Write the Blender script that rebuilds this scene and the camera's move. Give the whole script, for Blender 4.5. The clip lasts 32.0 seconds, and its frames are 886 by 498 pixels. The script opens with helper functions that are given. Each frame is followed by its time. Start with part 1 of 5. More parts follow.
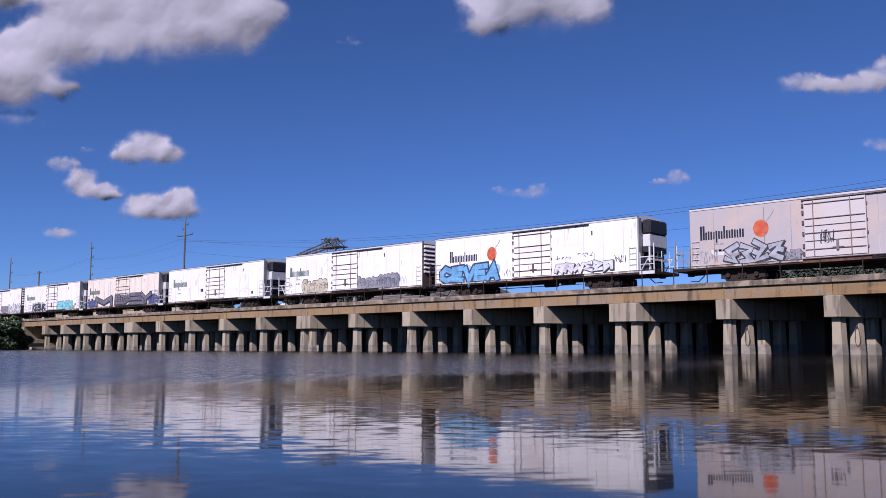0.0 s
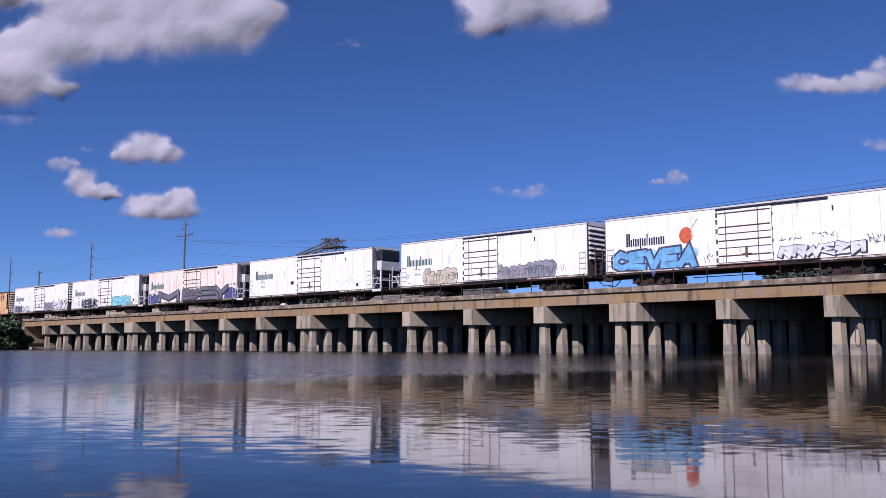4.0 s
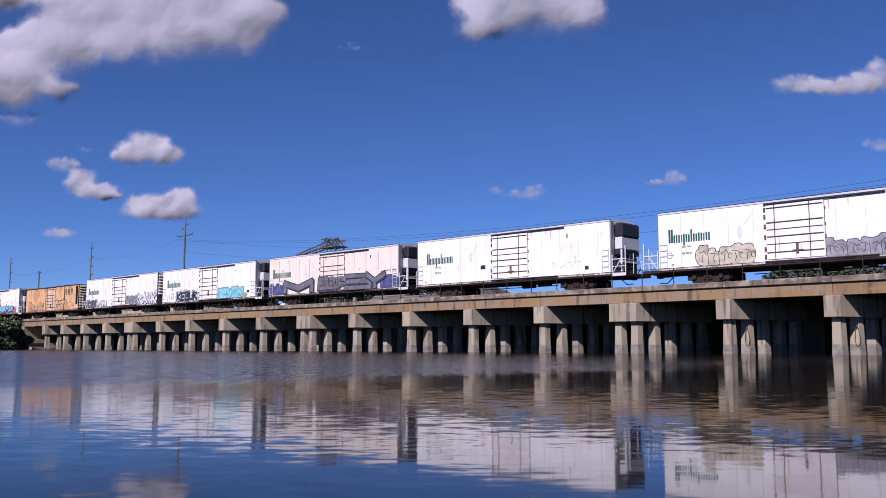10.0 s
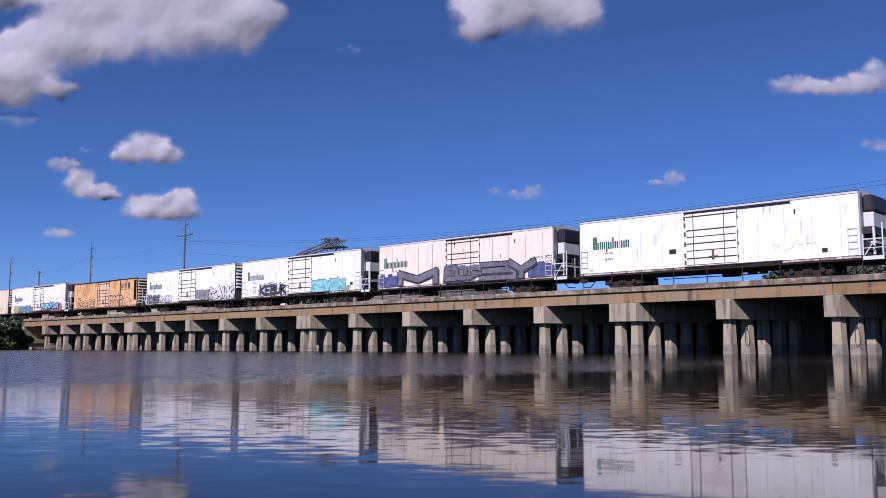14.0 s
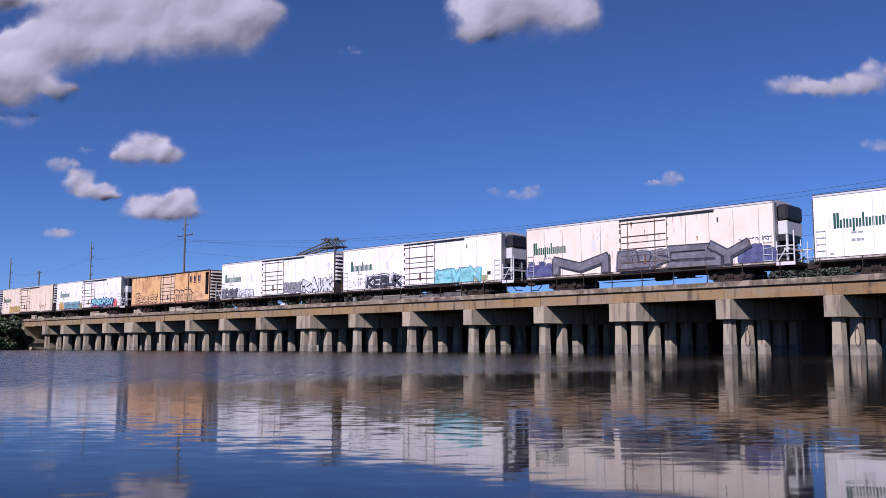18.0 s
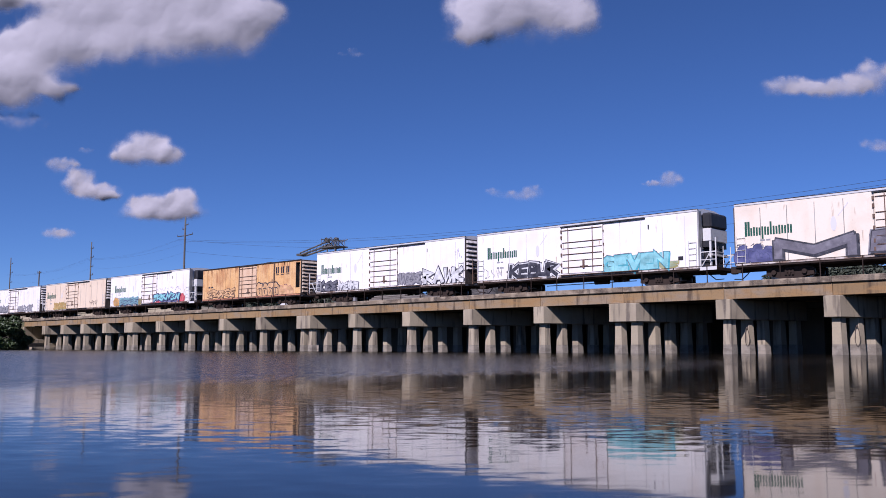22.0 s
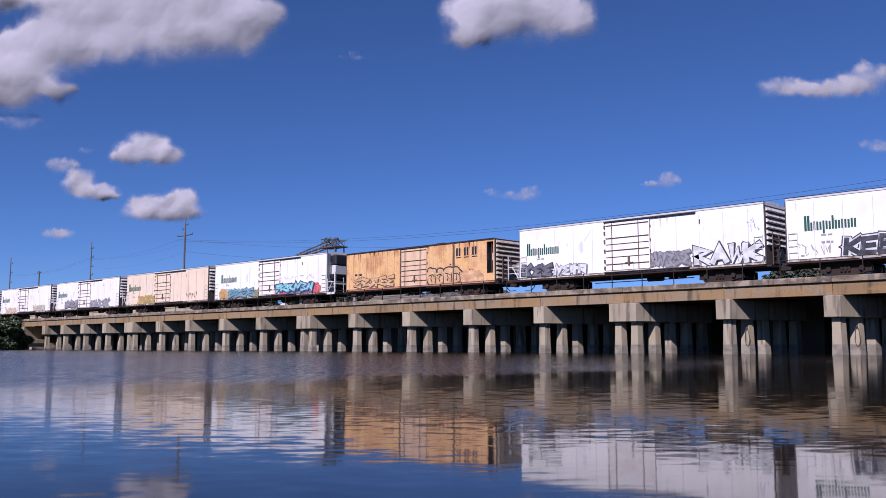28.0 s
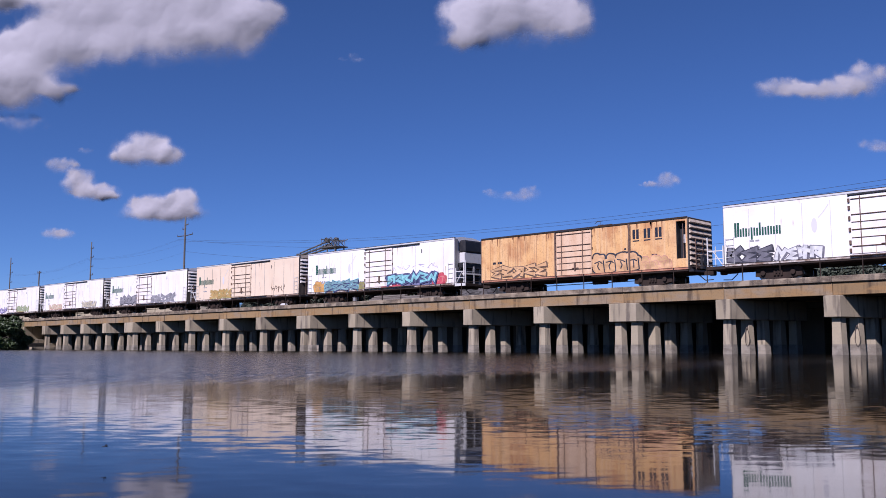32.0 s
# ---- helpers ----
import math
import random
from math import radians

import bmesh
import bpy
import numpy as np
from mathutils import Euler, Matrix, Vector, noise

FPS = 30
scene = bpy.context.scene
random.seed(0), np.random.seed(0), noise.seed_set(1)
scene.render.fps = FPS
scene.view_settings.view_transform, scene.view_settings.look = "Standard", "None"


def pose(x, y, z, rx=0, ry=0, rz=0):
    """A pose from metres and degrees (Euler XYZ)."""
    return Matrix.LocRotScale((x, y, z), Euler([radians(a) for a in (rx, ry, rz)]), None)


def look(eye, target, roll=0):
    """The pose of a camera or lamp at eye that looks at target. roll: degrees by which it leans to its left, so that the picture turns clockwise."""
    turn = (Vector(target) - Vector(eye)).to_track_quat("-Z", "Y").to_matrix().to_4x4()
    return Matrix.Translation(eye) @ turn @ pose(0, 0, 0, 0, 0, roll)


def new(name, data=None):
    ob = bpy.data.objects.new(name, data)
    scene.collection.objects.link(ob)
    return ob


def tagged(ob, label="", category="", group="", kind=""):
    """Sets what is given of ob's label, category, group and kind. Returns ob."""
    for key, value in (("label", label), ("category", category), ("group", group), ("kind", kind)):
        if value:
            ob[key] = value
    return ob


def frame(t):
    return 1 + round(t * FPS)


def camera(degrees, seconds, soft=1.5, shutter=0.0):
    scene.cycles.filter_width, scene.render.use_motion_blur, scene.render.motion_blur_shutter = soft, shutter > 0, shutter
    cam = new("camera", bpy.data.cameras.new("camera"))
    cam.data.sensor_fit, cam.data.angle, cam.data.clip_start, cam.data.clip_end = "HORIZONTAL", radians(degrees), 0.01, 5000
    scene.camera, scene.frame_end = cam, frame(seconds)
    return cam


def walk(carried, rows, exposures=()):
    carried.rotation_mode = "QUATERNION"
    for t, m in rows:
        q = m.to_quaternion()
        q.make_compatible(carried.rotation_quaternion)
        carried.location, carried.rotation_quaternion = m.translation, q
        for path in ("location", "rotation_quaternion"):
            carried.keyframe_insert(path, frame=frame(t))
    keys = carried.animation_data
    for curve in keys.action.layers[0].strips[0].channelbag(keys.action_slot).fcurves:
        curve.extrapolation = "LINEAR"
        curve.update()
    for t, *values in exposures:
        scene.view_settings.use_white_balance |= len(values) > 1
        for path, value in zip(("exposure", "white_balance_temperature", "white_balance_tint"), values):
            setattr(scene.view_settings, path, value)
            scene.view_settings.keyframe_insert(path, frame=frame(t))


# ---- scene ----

# A goods train on a low concrete railway bridge over calm water. x runs along the track, y away from the camera.
EYE = Vector((0.0, 0.0, 0.457))
TURN, TILT = 0.7662, 0.1097
AIM = Vector((-math.sin(TURN) * math.cos(TILT), math.cos(TURN) * math.cos(TILT), math.sin(TILT)))
cam = camera(53.36, 32.0, soft=0.85)
HOLD = look(EYE, EYE + AIM * 100)
walk(cam, [(0, HOLD), (32.0, HOLD)], exposures=[(0, 0.35, 5250, 26), (32.0, 0.35, 5250, 26)])

# ---- light ----
SUN_SIDE, SUN_UP = 12.0, 40.7          # degrees from the bridge's normal towards +x, and above the horizon
world = bpy.data.worlds.new("world")
scene.world = world
scene.cycles.caustics_reflective = False
world.use_nodes = True
wn = world.node_tree
sky = wn.nodes.new("ShaderNodeTexSky")
sky.sky_type, sky.sun_disc = "NISHITA", False
sky.sun_elevation, sky.sun_rotation = radians(SUN_UP), radians(180 - SUN_SIDE)
sky.altitude, sky.air_density, sky.dust_density, sky.ozone_density = 3700, 1.0, 0.1, 7.0
wn.links.new(sky.outputs[0], wn.nodes["Background"].inputs[0])
wn.nodes["Background"].inputs[1].default_value = 0.058
sun = new("sun", bpy.data.lights.new("sun", "SUN"))
sun.data.energy, sun.data.angle, sun.data.color = 4.9, radians(0.55), (1.0, 0.865, 0.715)
sa, se = radians(SUN_SIDE), radians(SUN_UP)
TO_SUN = Vector((math.sin(sa) * math.cos(se), -math.cos(sa) * math.cos(se), math.sin(se)))
sun.matrix_world = look(TO_SUN * 200, (0, 0, 0))


# ---- materials ----
def surface(name, colour, rough=0.7, metal=0.0, spots=(), bump=0.0, bump_scale=20.0, hue=0.0):
    """A node material; spots: (scale xyz, threshold low, high, colour, strength) noise patches mixed over the base."""
    m = bpy.data.materials.new(name)
    m.use_nodes = True
    nt = m.node_tree
    bsdf = nt.nodes["Principled BSDF"]
    bsdf.inputs["Roughness"].default_value, bsdf.inputs["Metallic"].default_value = rough, metal
    coord, info = nt.nodes.new("ShaderNodeTexCoord"), nt.nodes.new("ShaderNodeObjectInfo")
    shift = nt.nodes.new("ShaderNodeVectorMath")
    shift.operation = "MULTIPLY_ADD"
    nt.links.new(info.outputs["Random"], shift.inputs[0])
    shift.inputs[1].default_value = (37.0, 11.0, 0.0)
    nt.links.new(coord.outputs["Object"], shift.inputs[2])
    last = None
    base = nt.nodes.new("ShaderNodeRGB")
    base.outputs[0].default_value = (*colour, 1)
    last = base.outputs[0]
    if hue:
        vary = nt.nodes.new("ShaderNodeMapRange")
        vary.inputs[3].default_value, vary.inputs[4].default_value = 1 - hue, 1 + hue
        nt.links.new(info.outputs["Random"], vary.inputs[0])
        hsv = nt.nodes.new("ShaderNodeHueSaturation")
        nt.links.new(vary.outputs[0], hsv.inputs["Value"])
        nt.links.new(last, hsv.inputs["Color"])
        last = hsv.outputs[0]
    for scale, low, high, tone, strength in spots:
        scaled = nt.nodes.new("ShaderNodeVectorMath")
        scaled.operation = "MULTIPLY"
        scaled.inputs[1].default_value = scale
        nt.links.new(shift.outputs[0], scaled.inputs[0])
        tex = nt.nodes.new("ShaderNodeTexNoise")
        tex.inputs["Scale"].default_value, tex.inputs["Detail"].default_value = 1.0, 5.0
        nt.links.new(scaled.outputs[0], tex.inputs["Vector"])
        ramp = nt.nodes.new("ShaderNodeMapRange")
        ramp.inputs[1].default_value, ramp.inputs[2].default_value, ramp.inputs[4].default_value = low, high, strength
        nt.links.new(tex.outputs[0], ramp.inputs[0])
        mix = nt.nodes.new("ShaderNodeMix")
        mix.data_type = "RGBA"
        nt.links.new(ramp.outputs[0], mix.inputs[0])
        nt.links.new(last, mix.inputs[6])
        mix.inputs[7].default_value = (*tone, 1)
        last = mix.outputs[2]
    nt.links.new(last, bsdf.inputs["Base Color"])
    if bump:
        tex = nt.nodes.new("ShaderNodeTexNoise")
        tex.inputs["Scale"].default_value, tex.inputs["Detail"].default_value = bump_scale, 4.0
        nt.links.new(shift.outputs[0], tex.inputs["Vector"])
        bn = nt.nodes.new("ShaderNodeBump")
        bn.inputs["Strength"].default_value, bn.inputs["Distance"].default_value = bump, 0.02
        nt.links.new(tex.outputs[0], bn.inputs["Height"])
        nt.links.new(bn.outputs[0], bsdf.inputs["Normal"])
    return m


STREAK = (2.2, 2.2, 0.22)
FINE = (9.0, 9.0, 9.0)


def car_paint(name, colour, dirt, rust):
    return surface(name, colour, 0.42, 0.0, [
        ((1.0, 1.0, 0.3), 0.50, 0.78, (0.58, 0.40, 0.25), dirt),
        ((0.5, 0.5, 0.9), 0.5, 0.8, (0.55, 0.43, 0.33), dirt),
        ((3.0, 3.0, 0.7), 0.66, 0.76, (0.25, 0.12, 0.05), rust),
        (FINE, 0.55, 0.8, (0.5, 0.46, 0.4), dirt * 0.6)], 0.05, 3.0)


STAIN = surface("rust_stain", (0.464, 0.352, 0.256), 0.7, 0, [((4, 4, 1.5), 0.45, 0.65, (0.592, 0.528, 0.464), 0.9)])
RUST_SILL = surface("rusty_sill", (0.085, 0.04, 0.028), 0.85, 0, [((3, 3, 3), 0.45, 0.65, (0.16, 0.075, 0.05), 0.8)])
RUST_RUN = surface("rust_run", (0.20, 0.085, 0.035), 0.8, 0, [((4, 4, 2), 0.45, 0.65, (0.42, 0.21, 0.09), 0.9)])
SILL = surface("rust_edged_sill_paint", (0.56, 0.512, 0.464), 0.6, 0, [((1.1, 1, 3), 0.42, 0.6, (0.16, 0.088, 0.048), 0.85), ((6, 6, 6), 0.5, 0.7, (0.072, 0.04, 0.024), 0.8)], 0.1, 10)

PAINT = {
    "clean": car_paint("white_paint", (0.80, 0.775, 0.745), 0.22, 0.45),
    "worn": car_paint("cream_paint", (0.74, 0.60, 0.44), 0.30, 0.5),
    "aged": car_paint("aged_white_paint", (0.755, 0.672, 0.555), 0.38, 0.7),
    "grey": car_paint("grey_white_paint", (0.424, 0.38, 0.368), 0.55, 0.35),
    "rusty": surface("orange_paint", (0.67, 0.395, 0.155), 0.6, 0.0, [
        ((0.9, 0.9, 0.5), 0.42, 0.7, (0.66, 0.425, 0.21), 0.7),
        ((0.7, 0.7, 0.9), 0.48, 0.66, (0.416, 0.176, 0.064), 0.7),
        ((3.0, 3.0, 0.5), 0.60, 0.72, (0.16, 0.072, 0.032), 0.6),
        ((5.0, 5.0, 0.22), 0.48, 0.68, (0.69, 0.465, 0.24), 0.65),
        ((7.0, 7.0, 0.3), 0.60, 0.74, (0.30, 0.13, 0.05), 0.6),
        (FINE, 0.52, 0.75, (0.24, 0.112, 0.048), 0.5)], 0.08, 4.0),
}
DOOR_PAINT = car_paint("white_door_paint", (0.83, 0.79, 0.76), 0.38, 0.35)
GREY_DOOR = car_paint("pale_grey_door_paint", (0.54, 0.50, 0.485), 0.4, 0.4)
DOOR_WORN = surface("pale_door_paint", (0.66, 0.47, 0.31), 0.6, 0, [(STREAK, 0.45, 0.75, (0.4, 0.192, 0.072), 0.6), (FINE, 0.55, 0.8, (0.24, 0.12, 0.064), 0.5)], 0.05, 4)
SEAM = surface("seam_paint", (0.2, 0.188, 0.176), 0.6, 0, [(STREAK, 0.45, 0.7, (0.6, 0.576, 0.544), 0.9)])
SEAM_PALE = surface("pale_seam_paint", (0.544, 0.528, 0.512), 0.5, 0, [(STREAK, 0.45, 0.7, (0.672, 0.656, 0.632), 0.9)])
RUSTY_SEAM = surface("rusty_seam", (0.40, 0.225, 0.105), 0.7, 0, [(STREAK, 0.45, 0.7, (0.56, 0.336, 0.16), 0.8)])
# the end wall is much darker than the ribs on it
END_DARK = surface("dark_end_wall", (0.06, 0.05, 0.045), 0.8, 0, [((3, 3, 1), 0.45, 0.7, (0.13, 0.10, 0.08), 0.6)])
RIB_PALE = surface("pale_rib_paint", (0.78, 0.74, 0.70), 0.6, 0, [(STREAK, 0.45, 0.75, (0.2, 0.13, 0.09), 0.7)])
PINK_SILL = surface("faded_red_sill", (0.36, 0.15, 0.09), 0.8, 0, [((1.5, 1.5, 4), 0.45, 0.65, (0.50, 0.27, 0.16), 0.8), (FINE, 0.55, 0.75, (0.12, 0.06, 0.04), 0.6)])
PALE_RIB = surface("pale_rusted_end", (0.62, 0.52, 0.40), 0.6, 0, [(STREAK, 0.45, 0.75, (0.288, 0.16, 0.08), 0.6)])
ROOF_WHITE = surface("white_roof_metal", (0.528, 0.528, 0.536), 0.5, 0.0, [((1.2, 1.2, 1.2), 0.5, 0.75, (0.32, 0.288, 0.24), 0.5)])
BLACK = surface("black_paint", (0.014, 0.014, 0.018), 0.55, 0, [((3, 3, 3), 0.5, 0.8, (0.05, 0.043, 0.038), 0.6)])
UNDER = surface("dark_underframe_steel", (0.034, 0.025, 0.021), 0.8, 0, [((2, 2, 2), 0.45, 0.75, (0.055, 0.038, 0.03), 0.7)], 0.1, 12)
UNDER.node_tree.nodes["Principled BSDF"].inputs["Specular IOR Level"].default_value = 0.08
RUSTY_ROD = surface("rusty_rod", (0.104, 0.0624, 0.0464), 0.75, 0, [((5, 5, 5), 0.4, 0.7, (0.16, 0.096, 0.064), 0.7)])
GREY_ROD = surface("greyed_rod", (0.208, 0.172, 0.152), 0.7, 0, [((5, 5, 5), 0.4, 0.7, (0.112, 0.072, 0.056), 0.7)])
STEEL = surface("worn_wheel_steel", (0.256, 0.24, 0.224), 0.35, 0.9, [((6, 6, 6), 0.45, 0.7, (0.08, 0.056, 0.04), 0.7)])
RAIL_STEEL = surface("rail_steel", (0.05, 0.04, 0.036), 0.6, 0.3, [((3, 3, 3), 0.4, 0.7, (0.09, 0.055, 0.04), 0.7)])
WHITE_METAL = surface("white_rail_paint", (0.592, 0.584, 0.568), 0.45, 0, [((4, 4, 4), 0.55, 0.8, (0.32, 0.24, 0.16), 0.5)])
GREY_METAL = surface("grey_unit_metal", (0.272, 0.268, 0.268), 0.5, 0.2, [((2.5, 2.5, 1), 0.5, 0.8, (0.16, 0.136, 0.112), 0.6)])
GREEN_INK = surface("green_lettering", (0.012, 0.075, 0.048), 0.5)
NAVY_INK = surface("dark_lettering", (0.012, 0.016, 0.03), 0.5)
RED_BALL = surface("orange_red_print", (0.496, 0.08, 0.028), 0.45, 0, [((3, 3, 3), 0.45, 0.7, (0.6, 0.208, 0.08), 0.8)])
PALE_BALL = surface("faded_print", (0.608, 0.592, 0.604), 0.45)
GREY_INK = surface("grey_stencil", (0.264, 0.264, 0.28), 0.6)
TIDE_CONCRETE = surface("tide_stained_concrete", (0.248, 0.216, 0.168), 0.85, 0, [((1.5, 1.5, 3), 0.42, 0.7, (0.096, 0.08, 0.06), 0.7), ((9, 9, 9), 0.5, 0.75, (0.288, 0.264, 0.224), 0.6)], 0.5, 16, 0.15)
# concrete darkened in colour for the shade under the deck and behind it
SHADE_CONCRETE = surface("sooty_concrete", (0.105, 0.079, 0.052), 0.95, 0, [((0.8, 0.8, 0.4), 0.45, 0.75, (0.052, 0.043, 0.034), 0.7), ((5, 5, 1), 0.5, 0.75, (0.115, 0.088, 0.06), 0.5)], 0.3, 12, 0.15)
CONCRETE = surface("bridge_concrete", (0.345, 0.29, 0.195), 0.9, 0, [
    ((1.4, 1.4, 0.5), 0.45, 0.75, (0.176, 0.145, 0.105), 0.6), ((0.35, 0.35, 0.35), 0.45, 0.7, (0.41, 0.355, 0.262), 0.6),
    ((3.4, 3.4, 0.35), 0.54, 0.66, (0.08, 0.064, 0.052), 0.75), ((14, 14, 14), 0.5, 0.8, (0.235, 0.205, 0.16), 0.6)], 0.4, 14, 0.12)
KERB = surface("weathered_kerb_concrete", (0.20, 0.155, 0.103), 0.92, 0, [
    ((0.7, 1, 3.0), 0.45, 0.60, (0.08, 0.06, 0.044), 0.85), ((1.3, 1, 2.0), 0.50, 0.62, (0.34, 0.277, 0.197), 0.8),
    ((2.6, 2.6, 0.4), 0.54, 0.63, (0.048, 0.0384, 0.032), 0.65), ((16, 16, 16), 0.5, 0.75, (0.30, 0.25, 0.185), 0.6)], 0.5, 16, 0.12)
GIRDER = surface("ochre_stained_concrete", (0.248, 0.164, 0.076), 0.92, 0, [
    ((0.4, 0.4, 1.1), 0.46, 0.60, (0.24, 0.192, 0.136), 0.7), ((2.4, 2.4, 0.3), 0.54, 0.65, (0.06, 0.0384, 0.0224), 0.8),
    ((0.9, 0.9, 3.0), 0.48, 0.64, (0.272, 0.16, 0.06), 0.7), ((12, 12, 12), 0.52, 0.75, (0.112, 0.08, 0.048), 0.5)], 0.4, 14, 0.16)
BALLAST = surface("ballast", (0.2, 0.184, 0.168), 0.95, 0, [((20, 20, 20), 0.4, 0.6, (0.08, 0.072, 0.064), 0.8)], 0.8, 30)
TIMBER = surface("old_sleeper_timber", (0.08, 0.06, 0.044), 0.9, 0, [((8, 1, 8), 0.4, 0.7, (0.152, 0.128, 0.104), 0.7)], 0.4, 20, 0.2)
GREY_TIMBER = surface("weathered_grey_timber", (0.17, 0.15, 0.13), 0.9, 0, [((1, 8, 8), 0.4, 0.7, (0.09, 0.075, 0.06), 0.7), (FINE, 0.5, 0.75, (0.24, 0.215, 0.19), 0.5)], 0.4, 20, 0.2)
EARTH = surface("bank_earth", (0.128, 0.104, 0.064), 0.95, 0, [((0.3, 0.3, 0.3), 0.4, 0.65, (0.048, 0.072, 0.02), 0.9), ((3, 3, 3), 0.45, 0.7, (0.16, 0.136, 0.088), 0.5)], 0.5, 6)
DRY_GRASS = surface("dry_grass", (0.288, 0.24, 0.16), 0.95, 0, [((0.25, 0.25, 0.25), 0.45, 0.7, (0.136, 0.128, 0.064), 0.8), ((1.5, 1.5, 1.5), 0.45, 0.7, (0.352, 0.304, 0.216), 0.6), ((6, 6, 6), 0.5, 0.7, (0.16, 0.128, 0.08), 0.5)], 0.6, 5)
RUBBLE = surface("crushed_stone", (0.10, 0.09, 0.085), 0.95, 0, [((0.9, 0.9, 0.9), 0.42, 0.58, (0.025, 0.024, 0.02), 0.9), ((2.5, 2.5, 2.5), 0.5, 0.7, (0.17, 0.155, 0.145), 0.6)], 0.8, 3)
LEAF = surface("mangrove_leaf", (0.05, 0.07, 0.026), 0.55, 0, [((0.8, 0.8, 0.8), 0.4, 0.65, (0.05, 0.08, 0.022), 0.7)], 0, 20, 0.25)
LEAF_FAR = surface("tree_leaf", (0.05, 0.062, 0.04), 0.8, 0, [((0.5, 0.5, 0.5), 0.4, 0.65, (0.072, 0.08, 0.055), 0.7)], 0, 20, 0.25)
BARK = surface("bark", (0.112, 0.088, 0.068), 0.9, 0, [((4, 4, 0.8), 0.45, 0.7, (0.056, 0.044, 0.036), 0.8)], 0.5, 14)
POLE = surface("concrete_pole", (0.056, 0.0528, 0.052), 0.85, 0, [((3, 3, 0.2), 0.45, 0.7, (0.176, 0.16, 0.144), 0.7)], 0.2, 10)
ARM = surface("dark_crossarm", (0.05, 0.045, 0.045), 0.8, 0, [((3, 3, 3), 0.45, 0.7, (0.10, 0.09, 0.08), 0.6)])
WIRE = surface("wire", (0.045, 0.05, 0.06), 0.6, 0.2)
LATTICE = surface("weathered_lattice_steel", (0.072, 0.072, 0.072), 0.7, 0.2, [((1, 1, 1), 0.45, 0.7, (0.208, 0.184, 0.16), 0.7)])


def spray(name, colour):
    return surface(name, colour, 0.6, 0, [((1.4, 1.4, 2.0), 0.46, 0.62, tuple(c * 0.6 for c in colour), 0.7), ((2.5, 2.5, 2.5), 0.45, 0.75, tuple(min(1, c * 1.35 + 0.06) for c in colour), 0.7), (FINE, 0.6, 0.8, (0.4, 0.4, 0.4), 0.25)])


SPRAY = {n: spray("spray_" + n, c) for n, c in {
    "blue": (0.136, 0.336, 0.544), "paleblue": (0.272, 0.48, 0.64), "black": (0.024, 0.024, 0.036), "silver": (0.215, 0.215, 0.245), "plum": (0.13, 0.121, 0.146),
    "white": (0.576, 0.576, 0.576), "teal": (0.072, 0.336, 0.4), "slate": (0.12, 0.116, 0.14), "violet": (0.066, 0.07, 0.18), "cream": (0.48, 0.424, 0.304), "grey": (0.24, 0.232, 0.248),
    "steel": (0.33, 0.335, 0.36), "sea": (0.17, 0.29, 0.32), "haze": (0.13, 0.135, 0.25), "umber": (0.104, 0.06, 0.036), "navy": (0.04, 0.048, 0.128), "orange": (0.528, 0.288, 0.08), "rust": (0.56, 0.336, 0.16), "red": (0.44, 0.056, 0.08), "pink": (0.496, 0.24, 0.168), "olive": (0.32, 0.288, 0.104), "green": (0.288, 0.336, 0.208),
    "aqua": (0.224, 0.496, 0.528), "ochre": (0.4, 0.256, 0.08), "lilac": (0.336, 0.288, 0.464)}.items()}

# water: a dark body under a rippled, mirror-like skin; wind patches roughen it
WATER = bpy.data.materials.new("water")
WATER.use_nodes = True
nt = WATER.node_tree
wb = nt.nodes["Principled BSDF"]
wb.inputs["Base Color"].default_value = (0.008, 0.006, 0.0035, 1)
wb.inputs["IOR"].default_value = 1.2
geo = nt.nodes.new("ShaderNodeNewGeometry")
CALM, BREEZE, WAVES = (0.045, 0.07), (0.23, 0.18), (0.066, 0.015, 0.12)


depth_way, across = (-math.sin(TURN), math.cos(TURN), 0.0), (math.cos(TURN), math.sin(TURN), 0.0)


def along(way, scale):
    """The distance along a level direction, times a scale."""
    dot, mul = nt.nodes.new("ShaderNodeVectorMath"), nt.nodes.new("ShaderNodeMath")
    dot.operation, mul.operation = "DOT_PRODUCT", "MULTIPLY"
    dot.inputs[1].default_value, mul.inputs[1].default_value = way, scale
    nt.links.new(geo.outputs["Position"], dot.inputs[0])
    nt.links.new(dot.outputs["Value"], mul.inputs[0])
    return mul.outputs[0]


def water_noise(scale, detail, stretch):
    both = nt.nodes.new("ShaderNodeCombineXYZ")
    nt.links.new(along(across, stretch[0]), both.inputs[0])
    nt.links.new(along(depth_way, stretch[1]), both.inputs[1])
    tx = nt.nodes.new("ShaderNodeTexNoise")
    tx.inputs["Scale"].default_value, tx.inputs["Detail"].default_value = scale, detail
    nt.links.new(both.outputs[0], tx.inputs["Vector"])
    return tx.outputs[0]


def maths(op, a, b):
    n = nt.nodes.new("ShaderNodeMath")
    n.operation = op
    for i, s in enumerate((a, b)):
        if isinstance(s, (int, float)):
            n.inputs[i].default_value = s
        else:
            nt.links.new(s, n.inputs[i])
    return n.outputs[0]


def remap(s, a, b, c, d):
    n = nt.nodes.new("ShaderNodeMapRange")
    for i, v in enumerate((a, b, c, d)):
        n.inputs[i + 1].default_value = v
    nt.links.new(s, n.inputs[0])
    return n.outputs[0]



